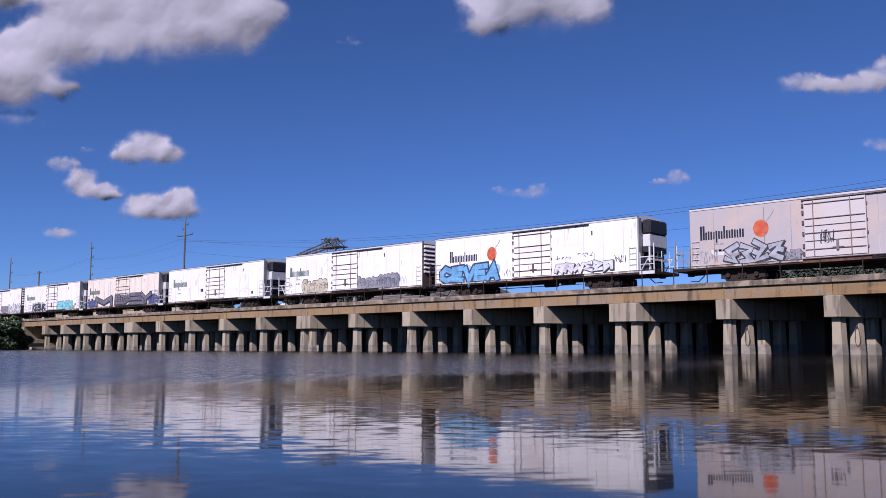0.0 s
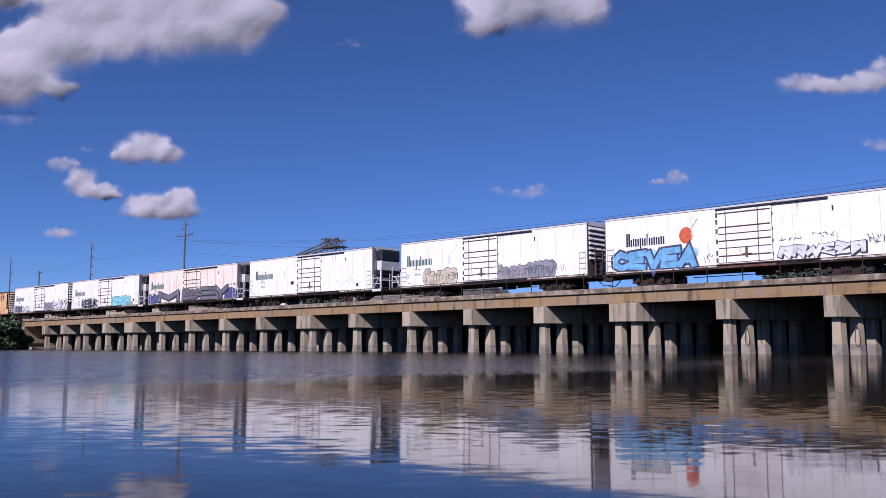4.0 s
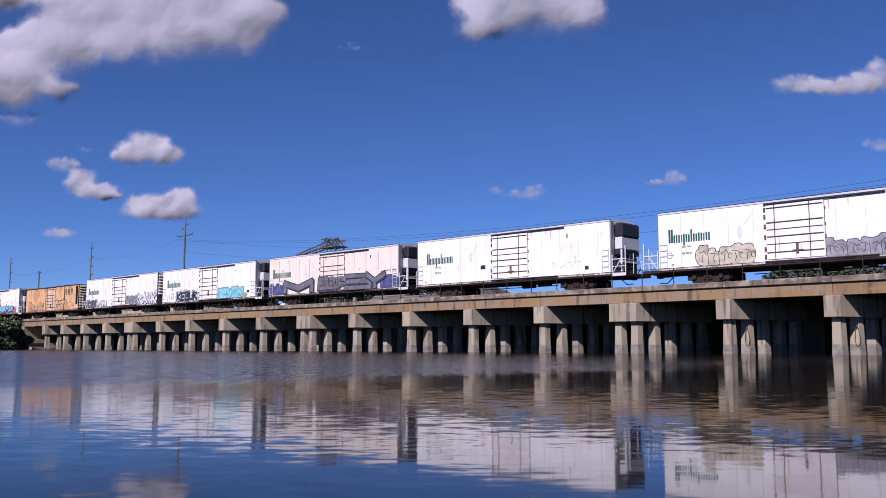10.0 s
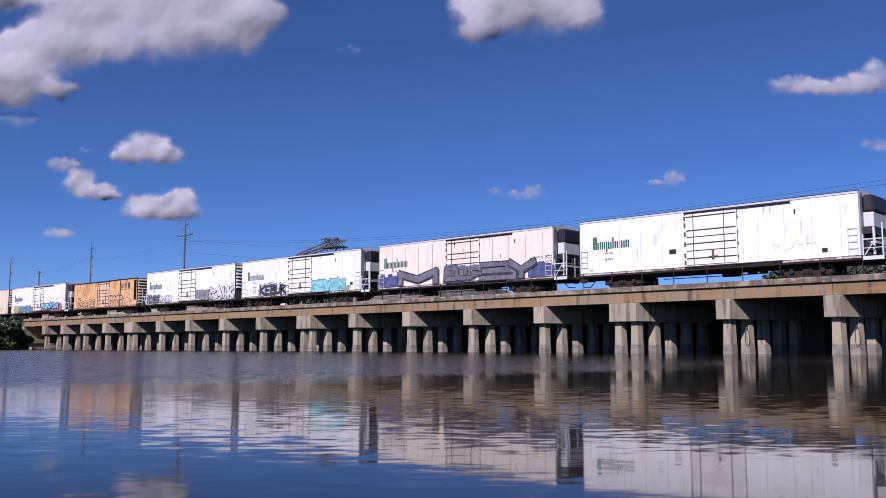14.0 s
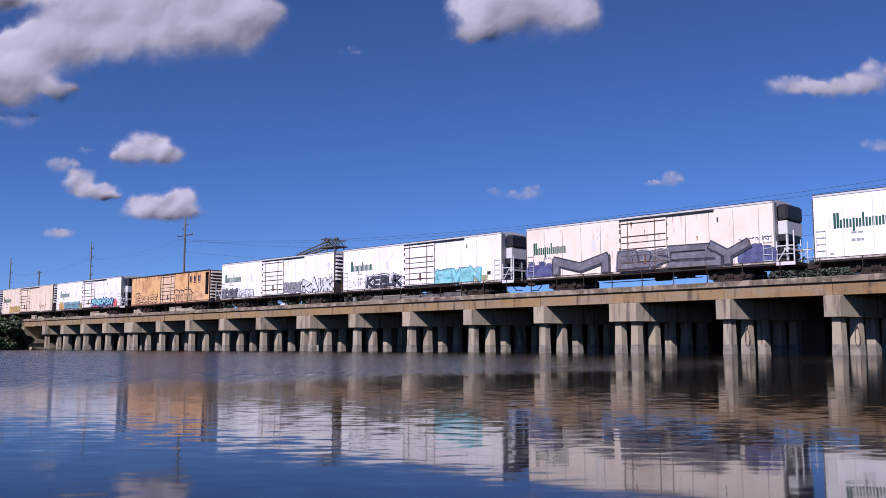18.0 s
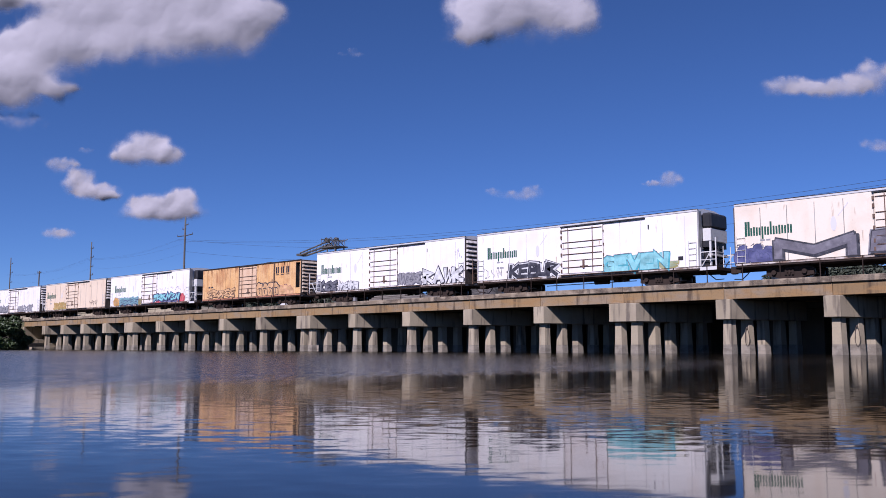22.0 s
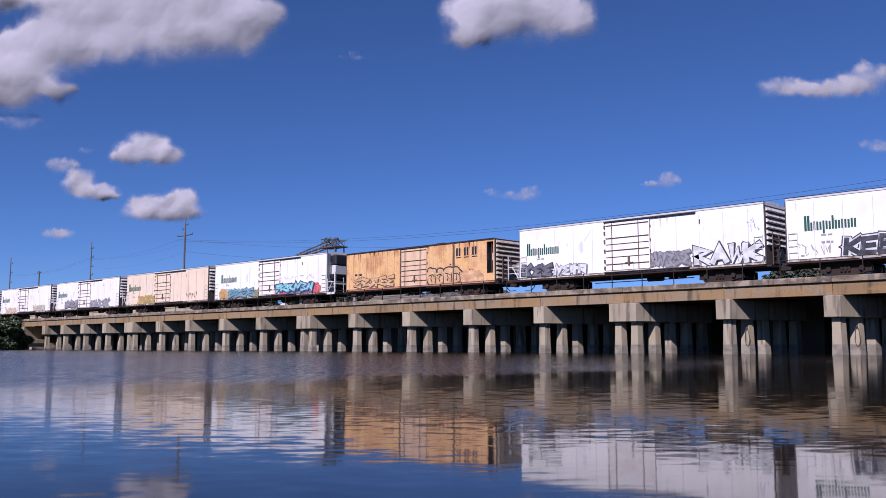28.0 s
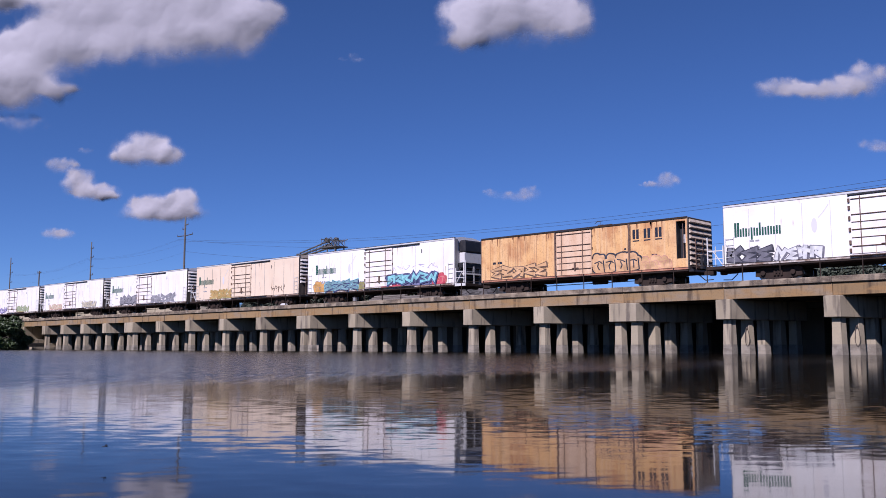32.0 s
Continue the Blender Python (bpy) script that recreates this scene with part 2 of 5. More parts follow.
def vec(op, a, b):
    n = nt.nodes.new("ShaderNodeVectorMath")
    n.operation = op
    for i, s in enumerate((a, b)):
        if s is None:
            continue
        if isinstance(s, tuple):
            n.inputs[i].default_value = s
        else:
            nt.links.new(s, n.inputs["Scale"] if op == "SCALE" and i == 1 else n.inputs[i])
    return n.outputs["Value"] if op == "DOT_PRODUCT" else n.outputs[0]


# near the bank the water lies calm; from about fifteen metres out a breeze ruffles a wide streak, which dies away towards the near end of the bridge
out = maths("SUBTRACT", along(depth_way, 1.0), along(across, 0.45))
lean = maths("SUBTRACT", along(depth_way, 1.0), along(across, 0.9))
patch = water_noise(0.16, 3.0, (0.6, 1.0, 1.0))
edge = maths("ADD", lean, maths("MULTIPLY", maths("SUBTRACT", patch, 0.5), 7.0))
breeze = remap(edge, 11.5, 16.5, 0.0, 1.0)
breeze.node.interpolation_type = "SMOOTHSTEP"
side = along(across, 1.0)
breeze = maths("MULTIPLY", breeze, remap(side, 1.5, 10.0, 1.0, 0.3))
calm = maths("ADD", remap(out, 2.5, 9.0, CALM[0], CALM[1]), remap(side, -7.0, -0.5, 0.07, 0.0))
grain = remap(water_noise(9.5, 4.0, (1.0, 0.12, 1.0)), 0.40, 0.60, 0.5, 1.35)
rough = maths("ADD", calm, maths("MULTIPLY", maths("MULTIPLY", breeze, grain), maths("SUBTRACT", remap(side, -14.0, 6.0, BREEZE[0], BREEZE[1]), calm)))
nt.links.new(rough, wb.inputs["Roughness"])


def slopes(scale, detail, stretch, amount):
    a = maths("SUBTRACT", water_noise(scale, detail, stretch), 0.5)
    b = maths("SUBTRACT", water_noise(scale * 1.13, detail, stretch), 0.5)
    return vec("ADD", vec("SCALE", depth_way, maths("MULTIPLY", a, amount)), vec("SCALE", across, maths("MULTIPLY", b, amount * 0.45)))


# ripples: faint by the bank, livelier some five metres out, faint again in the calm before the bridge, and a fine chop under the breeze
lively = maths("MULTIPLY", remap(out, 2.6, 4.6, 0.25, 1.0), remap(out, 7.0, 12.0, 1.0, 0.3))
lively = maths("MULTIPLY", lively, remap(water_noise(0.33, 2.0, (0.5, 1.0, 1.0)), 0.35, 0.65, 0.5, 1.4))
tilt = vec("ADD", slopes(10.5, 3.0, (0.45, 1.0, 1.0), WAVES[0]), slopes(2.6, 2.0, (0.35, 1.0, 1.0), WAVES[1]))
tilt = vec("SCALE", tilt, lively)
chop = vec("SCALE", slopes(4.2, 3.0, (1.0, 0.16, 1.0), WAVES[2]), breeze)
skin = vec("NORMALIZE", vec("ADD", vec("ADD", tilt, chop), (0.0, 0.0, 1.0)), None)
nt.links.new(skin, wb.inputs["Normal"])

# clouds: sunlit white masses whose edges thin out into the air
CLOUD = bpy.data.materials.new("cloud")
CLOUD.use_nodes = True
nt = CLOUD.node_tree
cb = nt.nodes["Principled BSDF"]
cb.inputs["Base Color"].default_value = (0.395, 0.383, 0.412, 1)
cb.inputs["Roughness"].default_value, cb.inputs["Specular IOR Level"].default_value = 1.0, 0.0
tc = nt.nodes.new("ShaderNodeTexCoord")
at = nt.nodes.new("ShaderNodeAttribute")
at.attribute_name = "edge"
tx = nt.nodes.new("ShaderNodeTexNoise")
tx.inputs["Scale"].default_value, tx.inputs["Detail"].default_value, tx.inputs["Roughness"].default_value = 0.014, 8.0, 0.62
nt.links.new(tc.outputs["Object"], tx.inputs["Vector"])
thick = maths("ADD", maths("MULTIPLY", maths("SUBTRACT", tx.outputs[0], 0.5), 0.8), at.outputs["Fac"])
thin = remap(thick, 0.13, 1.12, 0.0, 1.0)
thin.node.interpolation_type = "SMOOTHSTEP"
nt.links.new(thin, cb.inputs["Alpha"])


# ---- mesh tools ----
class Shape:
    """Collects vertices and faces of one mesh."""

    def __init__(self):
        self.v, self.f = [], []

    def add(self, verts, faces):
        n = len(self.v)
        self.v += [tuple(p) for p in verts]
        self.f += [tuple(n + i for i in q) for q in faces]
        return self

    def box(self, x0, y0, z0, x1, y1, z1, c=0.0):
        if not c:
            vs = [(x, y, z) for z in (z0, z1) for y in (y0, y1) for x in (x0, x1)]
            return self.add(vs, [(0, 2, 3, 1), (4, 5, 7, 6), (0, 1, 5, 4), (2, 6, 7, 3), (0, 4, 6, 2), (1, 3, 7, 5)])
        bm = bmesh.new()
        bmesh.ops.create_cube(bm, size=1, matrix=Matrix.LocRotScale(((x0 + x1) / 2, (y0 + y1) / 2, (z0 + z1) / 2), None, (x1 - x0, y1 - y0, z1 - z0)))
        bmesh.ops.bevel(bm, geom=list(bm.edges), offset=c, segments=1, affect="EDGES")
        bm.verts.index_update()
        self.add([v.co.copy() for v in bm.verts], [[v.index for v in f.verts] for f in bm.faces])
        bm.free()
        return self

    def taper(self, cx, cy, z0, z1, a0, b0, a1, b1):
        """A four-sided shaft: half-widths a along x and b along y at the foot and the head."""
        vs = [(cx + sx * a, cy + sy * b, z) for z, a, b in ((z0, a0, b0), (z1, a1, b1)) for sx, sy in ((-1, -1), (1, -1), (1, 1), (-1, 1))]
        return self.add(vs, [(3, 2, 1, 0), (4, 5, 6, 7), (0, 1, 5, 4), (1, 2, 6, 5), (2, 3, 7, 6), (3, 0, 4, 7)])

    def tube(self, p, q, r, n=6, r2=None):
        p, q = Vector(p), Vector(q)
        r2 = r if r2 is None else r2
        d = (q - p).normalized()
        a = d.cross((0, 0, 1) if abs(d.z) < 0.9 else (1, 0, 0)).normalized()
        b = d.cross(a)
        ring = [(math.cos(2 * math.pi * i / n), math.sin(2 * math.pi * i / n)) for i in range(n)]
        vs = [p + (a * c + b * s) * r for c, s in ring] + [q + (a * c + b * s) * r2 for c, s in ring]
        fs = [(i, (i + 1) % n, n + (i + 1) % n, n + i) for i in range(n)] + [tuple(reversed(range(n))), tuple(range(n, 2 * n))]
        return self.add(vs, fs)

    def disc(self, cx, y, cz, rx, rz, n=20):
        vs = [(cx + rx * math.cos(2 * math.pi * i / n), y, cz + rz * math.sin(2 * math.pi * i / n)) for i in range(n)]
        return self.add(vs, [tuple(range(n))])

    def stroke(self, pts, w, y, blunt=0.0):
        """A brush stroke on the car's side, with round ends, or square ones that run on by blunt widths."""
        pts = [Vector((a, b)) for a, b in pts]
        if blunt:
            first, last = (pts[0] - pts[1]).normalized(), (pts[-1] - pts[-2]).normalized()
            pts[0], pts[-1] = pts[0] + first * w * blunt, pts[-1] + last * w * blunt
            ring = []
            for i, p in enumerate(pts):
                d0 = (p - pts[i - 1]).normalized() if i else (pts[1] - p).normalized()
                d1 = (pts[i + 1] - p).normalized() if i < len(pts) - 1 else d0
                n0, n1 = Vector((-d0.y, d0.x)), Vector((-d1.y, d1.x))
                side = n0 + n1
                side = side / max(side.length_squared, 0.9) * 2.0 if side.length > 0.2 else n0
                ring += [(p.x + side.x * w / 2, y, p.y + side.y * w / 2), (p.x - side.x * w / 2, y, p.y - side.y * w / 2)]
            return self.add(ring, [(2 * i, 2 * i + 1, 2 * i + 3, 2 * i + 2) for i in range(len(pts) - 1)])
        for a, b in zip(pts, pts[1:]):
            d = (b - a)
            if d.length < 1e-4:
                continue
            s = Vector((-d.y, d.x)).normalized() * w / 2
            y -= 0.0002
            self.add([(a.x + s.x, y, a.y + s.y), (a.x - s.x, y, a.y - s.y), (b.x - s.x, y, b.y - s.y), (b.x + s.x, y, b.y + s.y)], [(0, 1, 2, 3)])
        for a in pts:
            y -= 0.0002
            self.disc(a.x, y, a.y, w / 2, w / 2, 8)
        return self

    def mesh(self, name, material=None, smooth=False):
        me = bpy.data.meshes.new(name)
        me.from_pydata(self.v, [], self.f)
        if material:
            me.materials.append(material)
        if smooth:
            me.polygons.foreach_set("use_smooth", [True] * len(me.polygons))
        me.update()
        return me


def part(name, shape, material, parent=None, label="", loc=None, smooth=False):
    """One mesh object; shape is a Shape, or a mesh that is shared."""
    me = shape.mesh(name, material, smooth) if isinstance(shape, Shape) else shape
    ob = new(name, me)
    ob.parent = parent
    if loc:
        ob.location = loc
    return tagged(ob, label) if label else ob


def thing(name, loc, label, category, group="", kind=""):
    ob = new(name)
    ob.location = loc
    ob.empty_display_size = 0.5
    return tagged(ob, label, category, group, kind)


# ---- the setting ----
FRONT, BACK = 47.9, 54.3
SKEW = 0.31                         # the bents run askew: metres along the track for each metre across it
CAP_FRONT = FRONT - 0.25
ROWS = [CAP_FRONT + 0.50 + d for d in (0.0, 1.37, 2.62, 3.95, 5.25)]
SPANS = [5.8, 5.83, 5.94, 6.09, 6.7, 6.16, 6.4, 6.4, 6.85, 6.6, 6.5, 6.5, 6.5, 6.6, 6.7, 6.12, 6.3, 6.4, 6.7, 6.7, 6.5, 6.5]
BENTS = [-119.16 + sum(SPANS[:i]) for i in range(len(SPANS) + 1)]
RAIL_TOP, TRACK = 4.2, 50.57
LEFT_END, RIGHT_END = BENTS[0] - 7.15, BENTS[-1] + 7.15

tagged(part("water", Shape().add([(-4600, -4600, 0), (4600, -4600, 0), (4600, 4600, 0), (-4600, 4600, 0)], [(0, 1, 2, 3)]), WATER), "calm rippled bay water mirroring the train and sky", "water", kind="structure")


def askew(s, y0):
    s.v = [(x + SKEW * (y - y0), y, z) for x, y, z in s.v]
    return s


def pier(k):
    """A bent: a long cap on six battered columns; every fifth one is double."""
    x = BENTS[k]
    wide = k % 5 == 4
    ob = thing("bridge_pier", (x, 0, 0), "double concrete bridge pier with a broad cap" if wide else "weathered concrete bridge pier with battered columns", "pier", "piers of the railway bridge")
    half = 0.98 if wide else 0.43
    part("cap", askew(Shape().box(-half, CAP_FRONT, 1.97, half, BACK - 0.4, 3.12, 0.03), CAP_FRONT), CONCRETE, ob)
    for y in ROWS:
        for dx in ((-0.58, 0.58) if wide else (0.0,)):
            part("column", COLUMN, CONCRETE, ob, loc=(dx + SKEW * (y - CAP_FRONT), y, 0))
    return ob


COLUMN = askew(Shape().taper(0, 0, 0.55, 1.98, 0.25, 0.21, 0.23, 0.19).taper(0, 0, -1.2, 0.55, 0.31, 0.26, 0.256, 0.216), 0).mesh("column", CONCRETE)
COLUMN.materials.append(TIDE_CONCRETE)
COLUMN.polygons.foreach_set("material_index", [0] * 6 + [1] * 6)
for k in range(len(BENTS)):
    pier(k)

deck = tagged(thing("bridge_deck", (0, 0, 0), "long concrete railway deck with a stained fascia", "bridge deck", kind="structure"))
# slab and beams: colour lowered to paint the shade under the deck
part("slab", Shape().box(LEFT_END, FRONT + 0.35, 3.45, RIGHT_END, BACK - 0.35, 3.92), SHADE_CONCRETE, deck)
ENDS = [LEFT_END] + BENTS + [RIGHT_END]
for k in range(len(ENDS) - 1):
    x0, x1 = ENDS[k] + 0.012, ENDS[k + 1] - 0.012
    part("girder", Shape().box(x0, FRONT, 3.13, x1, FRONT + 0.4, 3.80, 0.02), GIRDER, deck)
    part("girder", Shape().box(x0, BACK - 0.4, 3.13, x1, BACK, 3.80, 0.02), GIRDER, deck)
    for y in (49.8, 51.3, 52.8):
        part("beam", Shape().box(x0, y - 0.3, 3.14, x1, y + 0.3, 3.45), SHADE_CONCRETE, deck)
    part("kerb", Shape().box(x0 - 0.006, FRONT - 0.13, 3.815, x1 + 0.006, FRONT + 0.32, 4.15, 0.03), KERB, deck)
    part("kerb", Shape().box(x0 - 0.006, BACK - 0.32, 3.815, x1 + 0.006, BACK + 0.09, 4.15, 0.03), KERB, deck)
tagged(part("ballast", Shape().box(-420, FRONT + 0.75, 3.93, 240, BACK - 0.75, 4.03), BALLAST), "grey crushed-stone track ballast", "ballast", kind="structure")
for y in (TRACK - 0.7525, TRACK + 0.7525):
    s = Shape()
    s.box(-420, y - 0.036, RAIL_TOP - 0.04, 240, y + 0.036, RAIL_TOP).box(-420, y - 0.01, RAIL_TOP - 0.15, 240, y + 0.01, RAIL_TOP - 0.04).box(-420, y - 0.075, RAIL_TOP - 0.165, 240, y + 0.075, RAIL_TOP - 0.15)
    tagged(part("rail", s, RAIL_STEEL), "dark worn steel running rail", "rail", "running rails", "structure")
sleepers = Shape()
x = -150.0
while x < 40:
    sleepers.box(x, TRACK - 1.3, 3.95, x + 0.23, TRACK + 1.3, RAIL_TOP - 0.165)
    x += 0.6
tagged(part("sleepers", sleepers, TIMBER), "old timber sleepers bedded in ballast", "sleepers", kind="stuff")

railing = thing("railing", (0, FRONT + 0.1, 4.15), "thin steel handrail along the bridge edge", "railing", kind="structure")
POST = Shape().box(-0.022, -0.022, -0.02, 0.022, 0.022, 1.0).box(-0.07, -0.07, 0.0, 0.07, 0.07, 0.02).mesh("post", UNDER)
n = 0
while LEFT_END + 1 + n * 2.183 < RIGHT_END:
    part("post", POST, None, railing, loc=(-29.01 - 45 * 2.183 + n * 2.183, 0, 0))
    n += 1
part("handrail", Shape().tube((LEFT_END, 0, 1.0), (RIGHT_END, 0, 1.0), 0.02), UNDER, railing)

# old mooring ropes looped over two of the columns
for k in (15, 16):
    x, y = BENTS[k] + SKEW * (ROWS[1] - CAP_FRONT) + 0.10, ROWS[1] - 0.245
    rope = thing("mooring_rope", (x, y, 0.0), "dark old rope hanging in a loop on a column", "rope", "ropes on the piers")
    loop = [(0.14 * math.cos(a) * (1.0 if math.sin(a) < 0 else 0.8), -0.025 - 0.02 * math.sin(a), 0.98 + 0.52 * math.sin(a)) for a in [2 * math.pi * i / 22 for i in range(23)]]
    bend = Shape()
    for p, q in zip(loop, loop[1:]):
        bend.tube(p, q, 0.02, 5)
    part("loop", bend, TIMBER, rope)
    part("knot", Shape().box(-0.05, -0.07, 1.46, 0.05, 0.04, 1.56, 0.015), TIMBER, rope)

# small gear left along the edge of the deck
box = thing("relay_box", (-56.6, FRONT + 0.28, 4.15), "small grey trackside relay box on the bridge edge", "relay box")
part("cabinet", Shape().box(-0.15, -0.12, 0.06, 0.15, 0.12, 0.36, 0.02), GREY_METAL, box)
part("foot", Shape().box(-0.12, -0.09, 0.0, 0.12, 0.09, 0.07), UNDER, box)
part("lid", Shape().box(-0.17, -0.14, 0.36, 0.17, 0.14, 0.39, 0.01), GREY_METAL, box)
stack = thing("timber_stack", (-50.6, FRONT + 0.30, 4.15), "low stack of old grey timbers along the bridge edge", "timber stack")
for i in range(3):
    for j in range(2):
        part("timber", Shape().box(-4.1 + 0.3 * i + 0.15 * j, -0.14 + 0.15 * j, 0.13 * i, 4.0 - 1.9 * i, -0.01 + 0.15 * j, 0.13 * i + 0.115, 0.015), GREY_TIMBER, stack)
bundle = thing("pipe_bundle", (-66.6, FRONT + 0.30, 4.15), "short bundle of white conduit on the bridge edge", "conduit")
for i in range(3):
    part("pipe", Shape().tube((-0.4, -0.1 + 0.1 * i, 0.07), (0.35, -0.1 + 0.1 * i, 0.07), 0.05, 8).tube((-0.3, -0.05 + 0.05 * i, 0.155), (0.3, -0.05 + 0.05 * i, 0.155), 0.05, 8), WHITE_METAL, bundle)

# a bridge added close behind to shut out sky, its concrete darkened for shade
rear = thing("rear_bridge", (0, 0, 0), "concrete bridge added close behind the first, darkened for its shade", "bridge", kind="structure")
part("deck", Shape().box(LEFT_END, BACK + 0.35, 2.75, RIGHT_END, BACK + 13.0, 3.35, 0.03), SHADE_CONCRETE, rear)
WALL = Shape().box(-0.72, BACK + 0.8, -1.0, 0.72, BACK + 12.0, 2.76, 0.03).mesh("pier_wall", SHADE_CONCRETE)
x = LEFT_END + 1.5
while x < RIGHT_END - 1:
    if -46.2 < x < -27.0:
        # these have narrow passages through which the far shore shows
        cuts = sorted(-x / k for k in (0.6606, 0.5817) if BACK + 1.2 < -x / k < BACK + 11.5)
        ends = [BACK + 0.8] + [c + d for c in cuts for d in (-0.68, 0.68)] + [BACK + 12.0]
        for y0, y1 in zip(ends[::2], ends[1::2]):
            part("pier_wall", Shape().box(-0.3, y0, -1.0, 0.3, y1, 2.76, 0.03), SHADE_CONCRETE, rear, loc=(x, 0, 0))
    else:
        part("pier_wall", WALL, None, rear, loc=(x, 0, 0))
    x += 2.35

# banks that carry the line on beyond the bridge
def bank(name, x0, x1, label):
    s = Shape()
    prof = [(40.0, -0.6), (43.5, 0.5), (47.6, 3.75), (66.4, 3.75), (71.0, 0.6), (75.0, -0.6)]
    n = 26
    for i in range(n + 1):
        x = x0 + (x1 - x0) * i / n
        for y, z in prof:
            s.v.append((x, y + noise.noise((x * 0.11, y, 0)) * 1.1, z + (noise.noise((x * 0.2, y * 0.3, 5)) * 0.3 if z < 3 else 0)))
    m = len(prof)
    s.f = [(i * m + j, (i + 1) * m + j, (i + 1) * m + j + 1, i * m + j + 1) for i in range(n) for j in range(m - 1)]
    s.f += [tuple(range(m)), tuple(n * m + j for j in reversed(range(m)))]
    return tagged(part(name, s, EARTH, smooth=True), label, "embankment", kind="structure")


bank("bank_west", -440, LEFT_END - 0.5, "overgrown earth railway embankment")
bank("bank_east", RIGHT_END + 0.5, 250, "overgrown earth railway embankment")
for x, sgn in ((LEFT_END - 0.45, 1), (RIGHT_END + 0.45, -1)):
    ab = thing("abutment", (x, 0, 0), "pale concrete bridge abutment with stepped apron", "abutment", "bridge abutments", "structure")
    part("wall", Shape().box(-0.6, FRONT, -1, 0.44, BACK, 3.1, 0.04), CONCRETE, ab)
    for i in range(3):
        x0, x1 = sorted((sgn * (0.5 + i * 1.6), sgn * (0.5 + (i + 1) * 1.6)))
        part("step", Shape().box(x0, FRONT - 0.6, -1, x1 - 0.02, BACK, 1.35 - 0.5 * i, 0.04), CONCRETE, ab)

# the near shore behind the camera
s = Shape()
n = 40
for i in range(n + 1):
    x = -400 + 800 * i / n
    for y, z in ((-1.4 + 0.5 * noise.noise((x * 0.05, 7, 0)), -0.3), (-3.0, 0.25), (-12, 0.9), (-300, 1.4)):
        s.v.append((x, y, z))
s.f = [(i * 4 + j, i * 4 + j + 1, (i + 1) * 4 + j + 1, (i + 1) * 4 + j) for i in range(n) for j in range(3)]
tagged(part("ground", s, EARTH, smooth=True), "low grassy near shore at the water's edge", "ground", kind="structure")

# a dry grassy road embankment behind the railway, falling away eastwards
s = Shape()
n = 90
for i in range(n + 1):
    x = -460 + 385 * i / n
    top = 0.2 + 9.6 * min(1.0, max(0.0, (-78 - x) / 100)) ** 0.8 + 0.012 * max(0.0, -180 - x)
    for y, z in ((77.0, -0.5), (80.0, 0.35 * top), (84.5, 0.97 * top), (86.0, top), (97.0, top), (110.0, -0.5)):
        s.v.append((x, y + noise.noise((x * 0.08, y, 0)) * 0.8, z + (noise.noise((x * 0.35, y * 0.3, 5)) * 0.22 if z > 0 else 0)))
s.f = [(i * 6 + j, (i + 1) * 6 + j, (i + 1) * 6 + j + 1, i * 6 + j + 1) for i in range(n) for j in range(5)]
s.f += [tuple(range(6)), tuple(n * 6 + j for j in reversed(range(6)))]
tagged(part("bank_north", s, DRY_GRASS, smooth=True), "dry tan grassy road embankment behind the railway", "embankment", kind="structure")

# a mound of crushed stone beyond the rear bridge
s = Shape()
nx, ny = 60, 22
for i in range(nx + 1):
    x = -106 + 36 * i / nx
    for j in range(ny + 1):
        y = 79 + 24 * j / ny
        ridge = min(1.0, max(0.0, (x + 106) / 14)) * min(1.0, max(0.0, (-71 - x) / 7)) * math.sin(math.pi * j / ny) ** 0.7
        s.v.append((x, y, -0.6 + ridge * (8.75 + 0.045 * (x + 85) + 0.7 * noise.noise((x * 0.3, y * 0.3, 2)) + 0.35 * noise.noise((x * 1.3, y * 1.3, 6)))))
s.f = [(i * (ny + 1) + j, (i + 1) * (ny + 1) + j, (i + 1) * (ny + 1) + j + 1, i * (ny + 1) + j + 1) for i in range(nx) for j in range(ny)]
tagged(part("gravel_mound", s, RUBBLE), "long mound of grey crushed stone behind the railway", "gravel mound", kind="structure")

# far shore behind the bridge
s = Shape()
n = 60
for i in range(n + 1):
    x = -900 + 1500 * i / n
    for y, z in ((118 + 6 * noise.noise((x * 0.02, 0, 0)), -0.4), (124 + 5 * noise.noise((x * 0.03, 3, 0)), 0.9), (170, 1.6), (420, 1.8)):
        s.v.append((x, y, z))
s.f = [(i * 4 + j, (i + 1) * 4 + j, (i + 1) * 4 + j + 1, i * 4 + j + 1) for i in range(n) for j in range(3)]
tagged(part("ground", s, EARTH, smooth=True), "low grassy far shore behind the bridge", "ground", kind="structure")


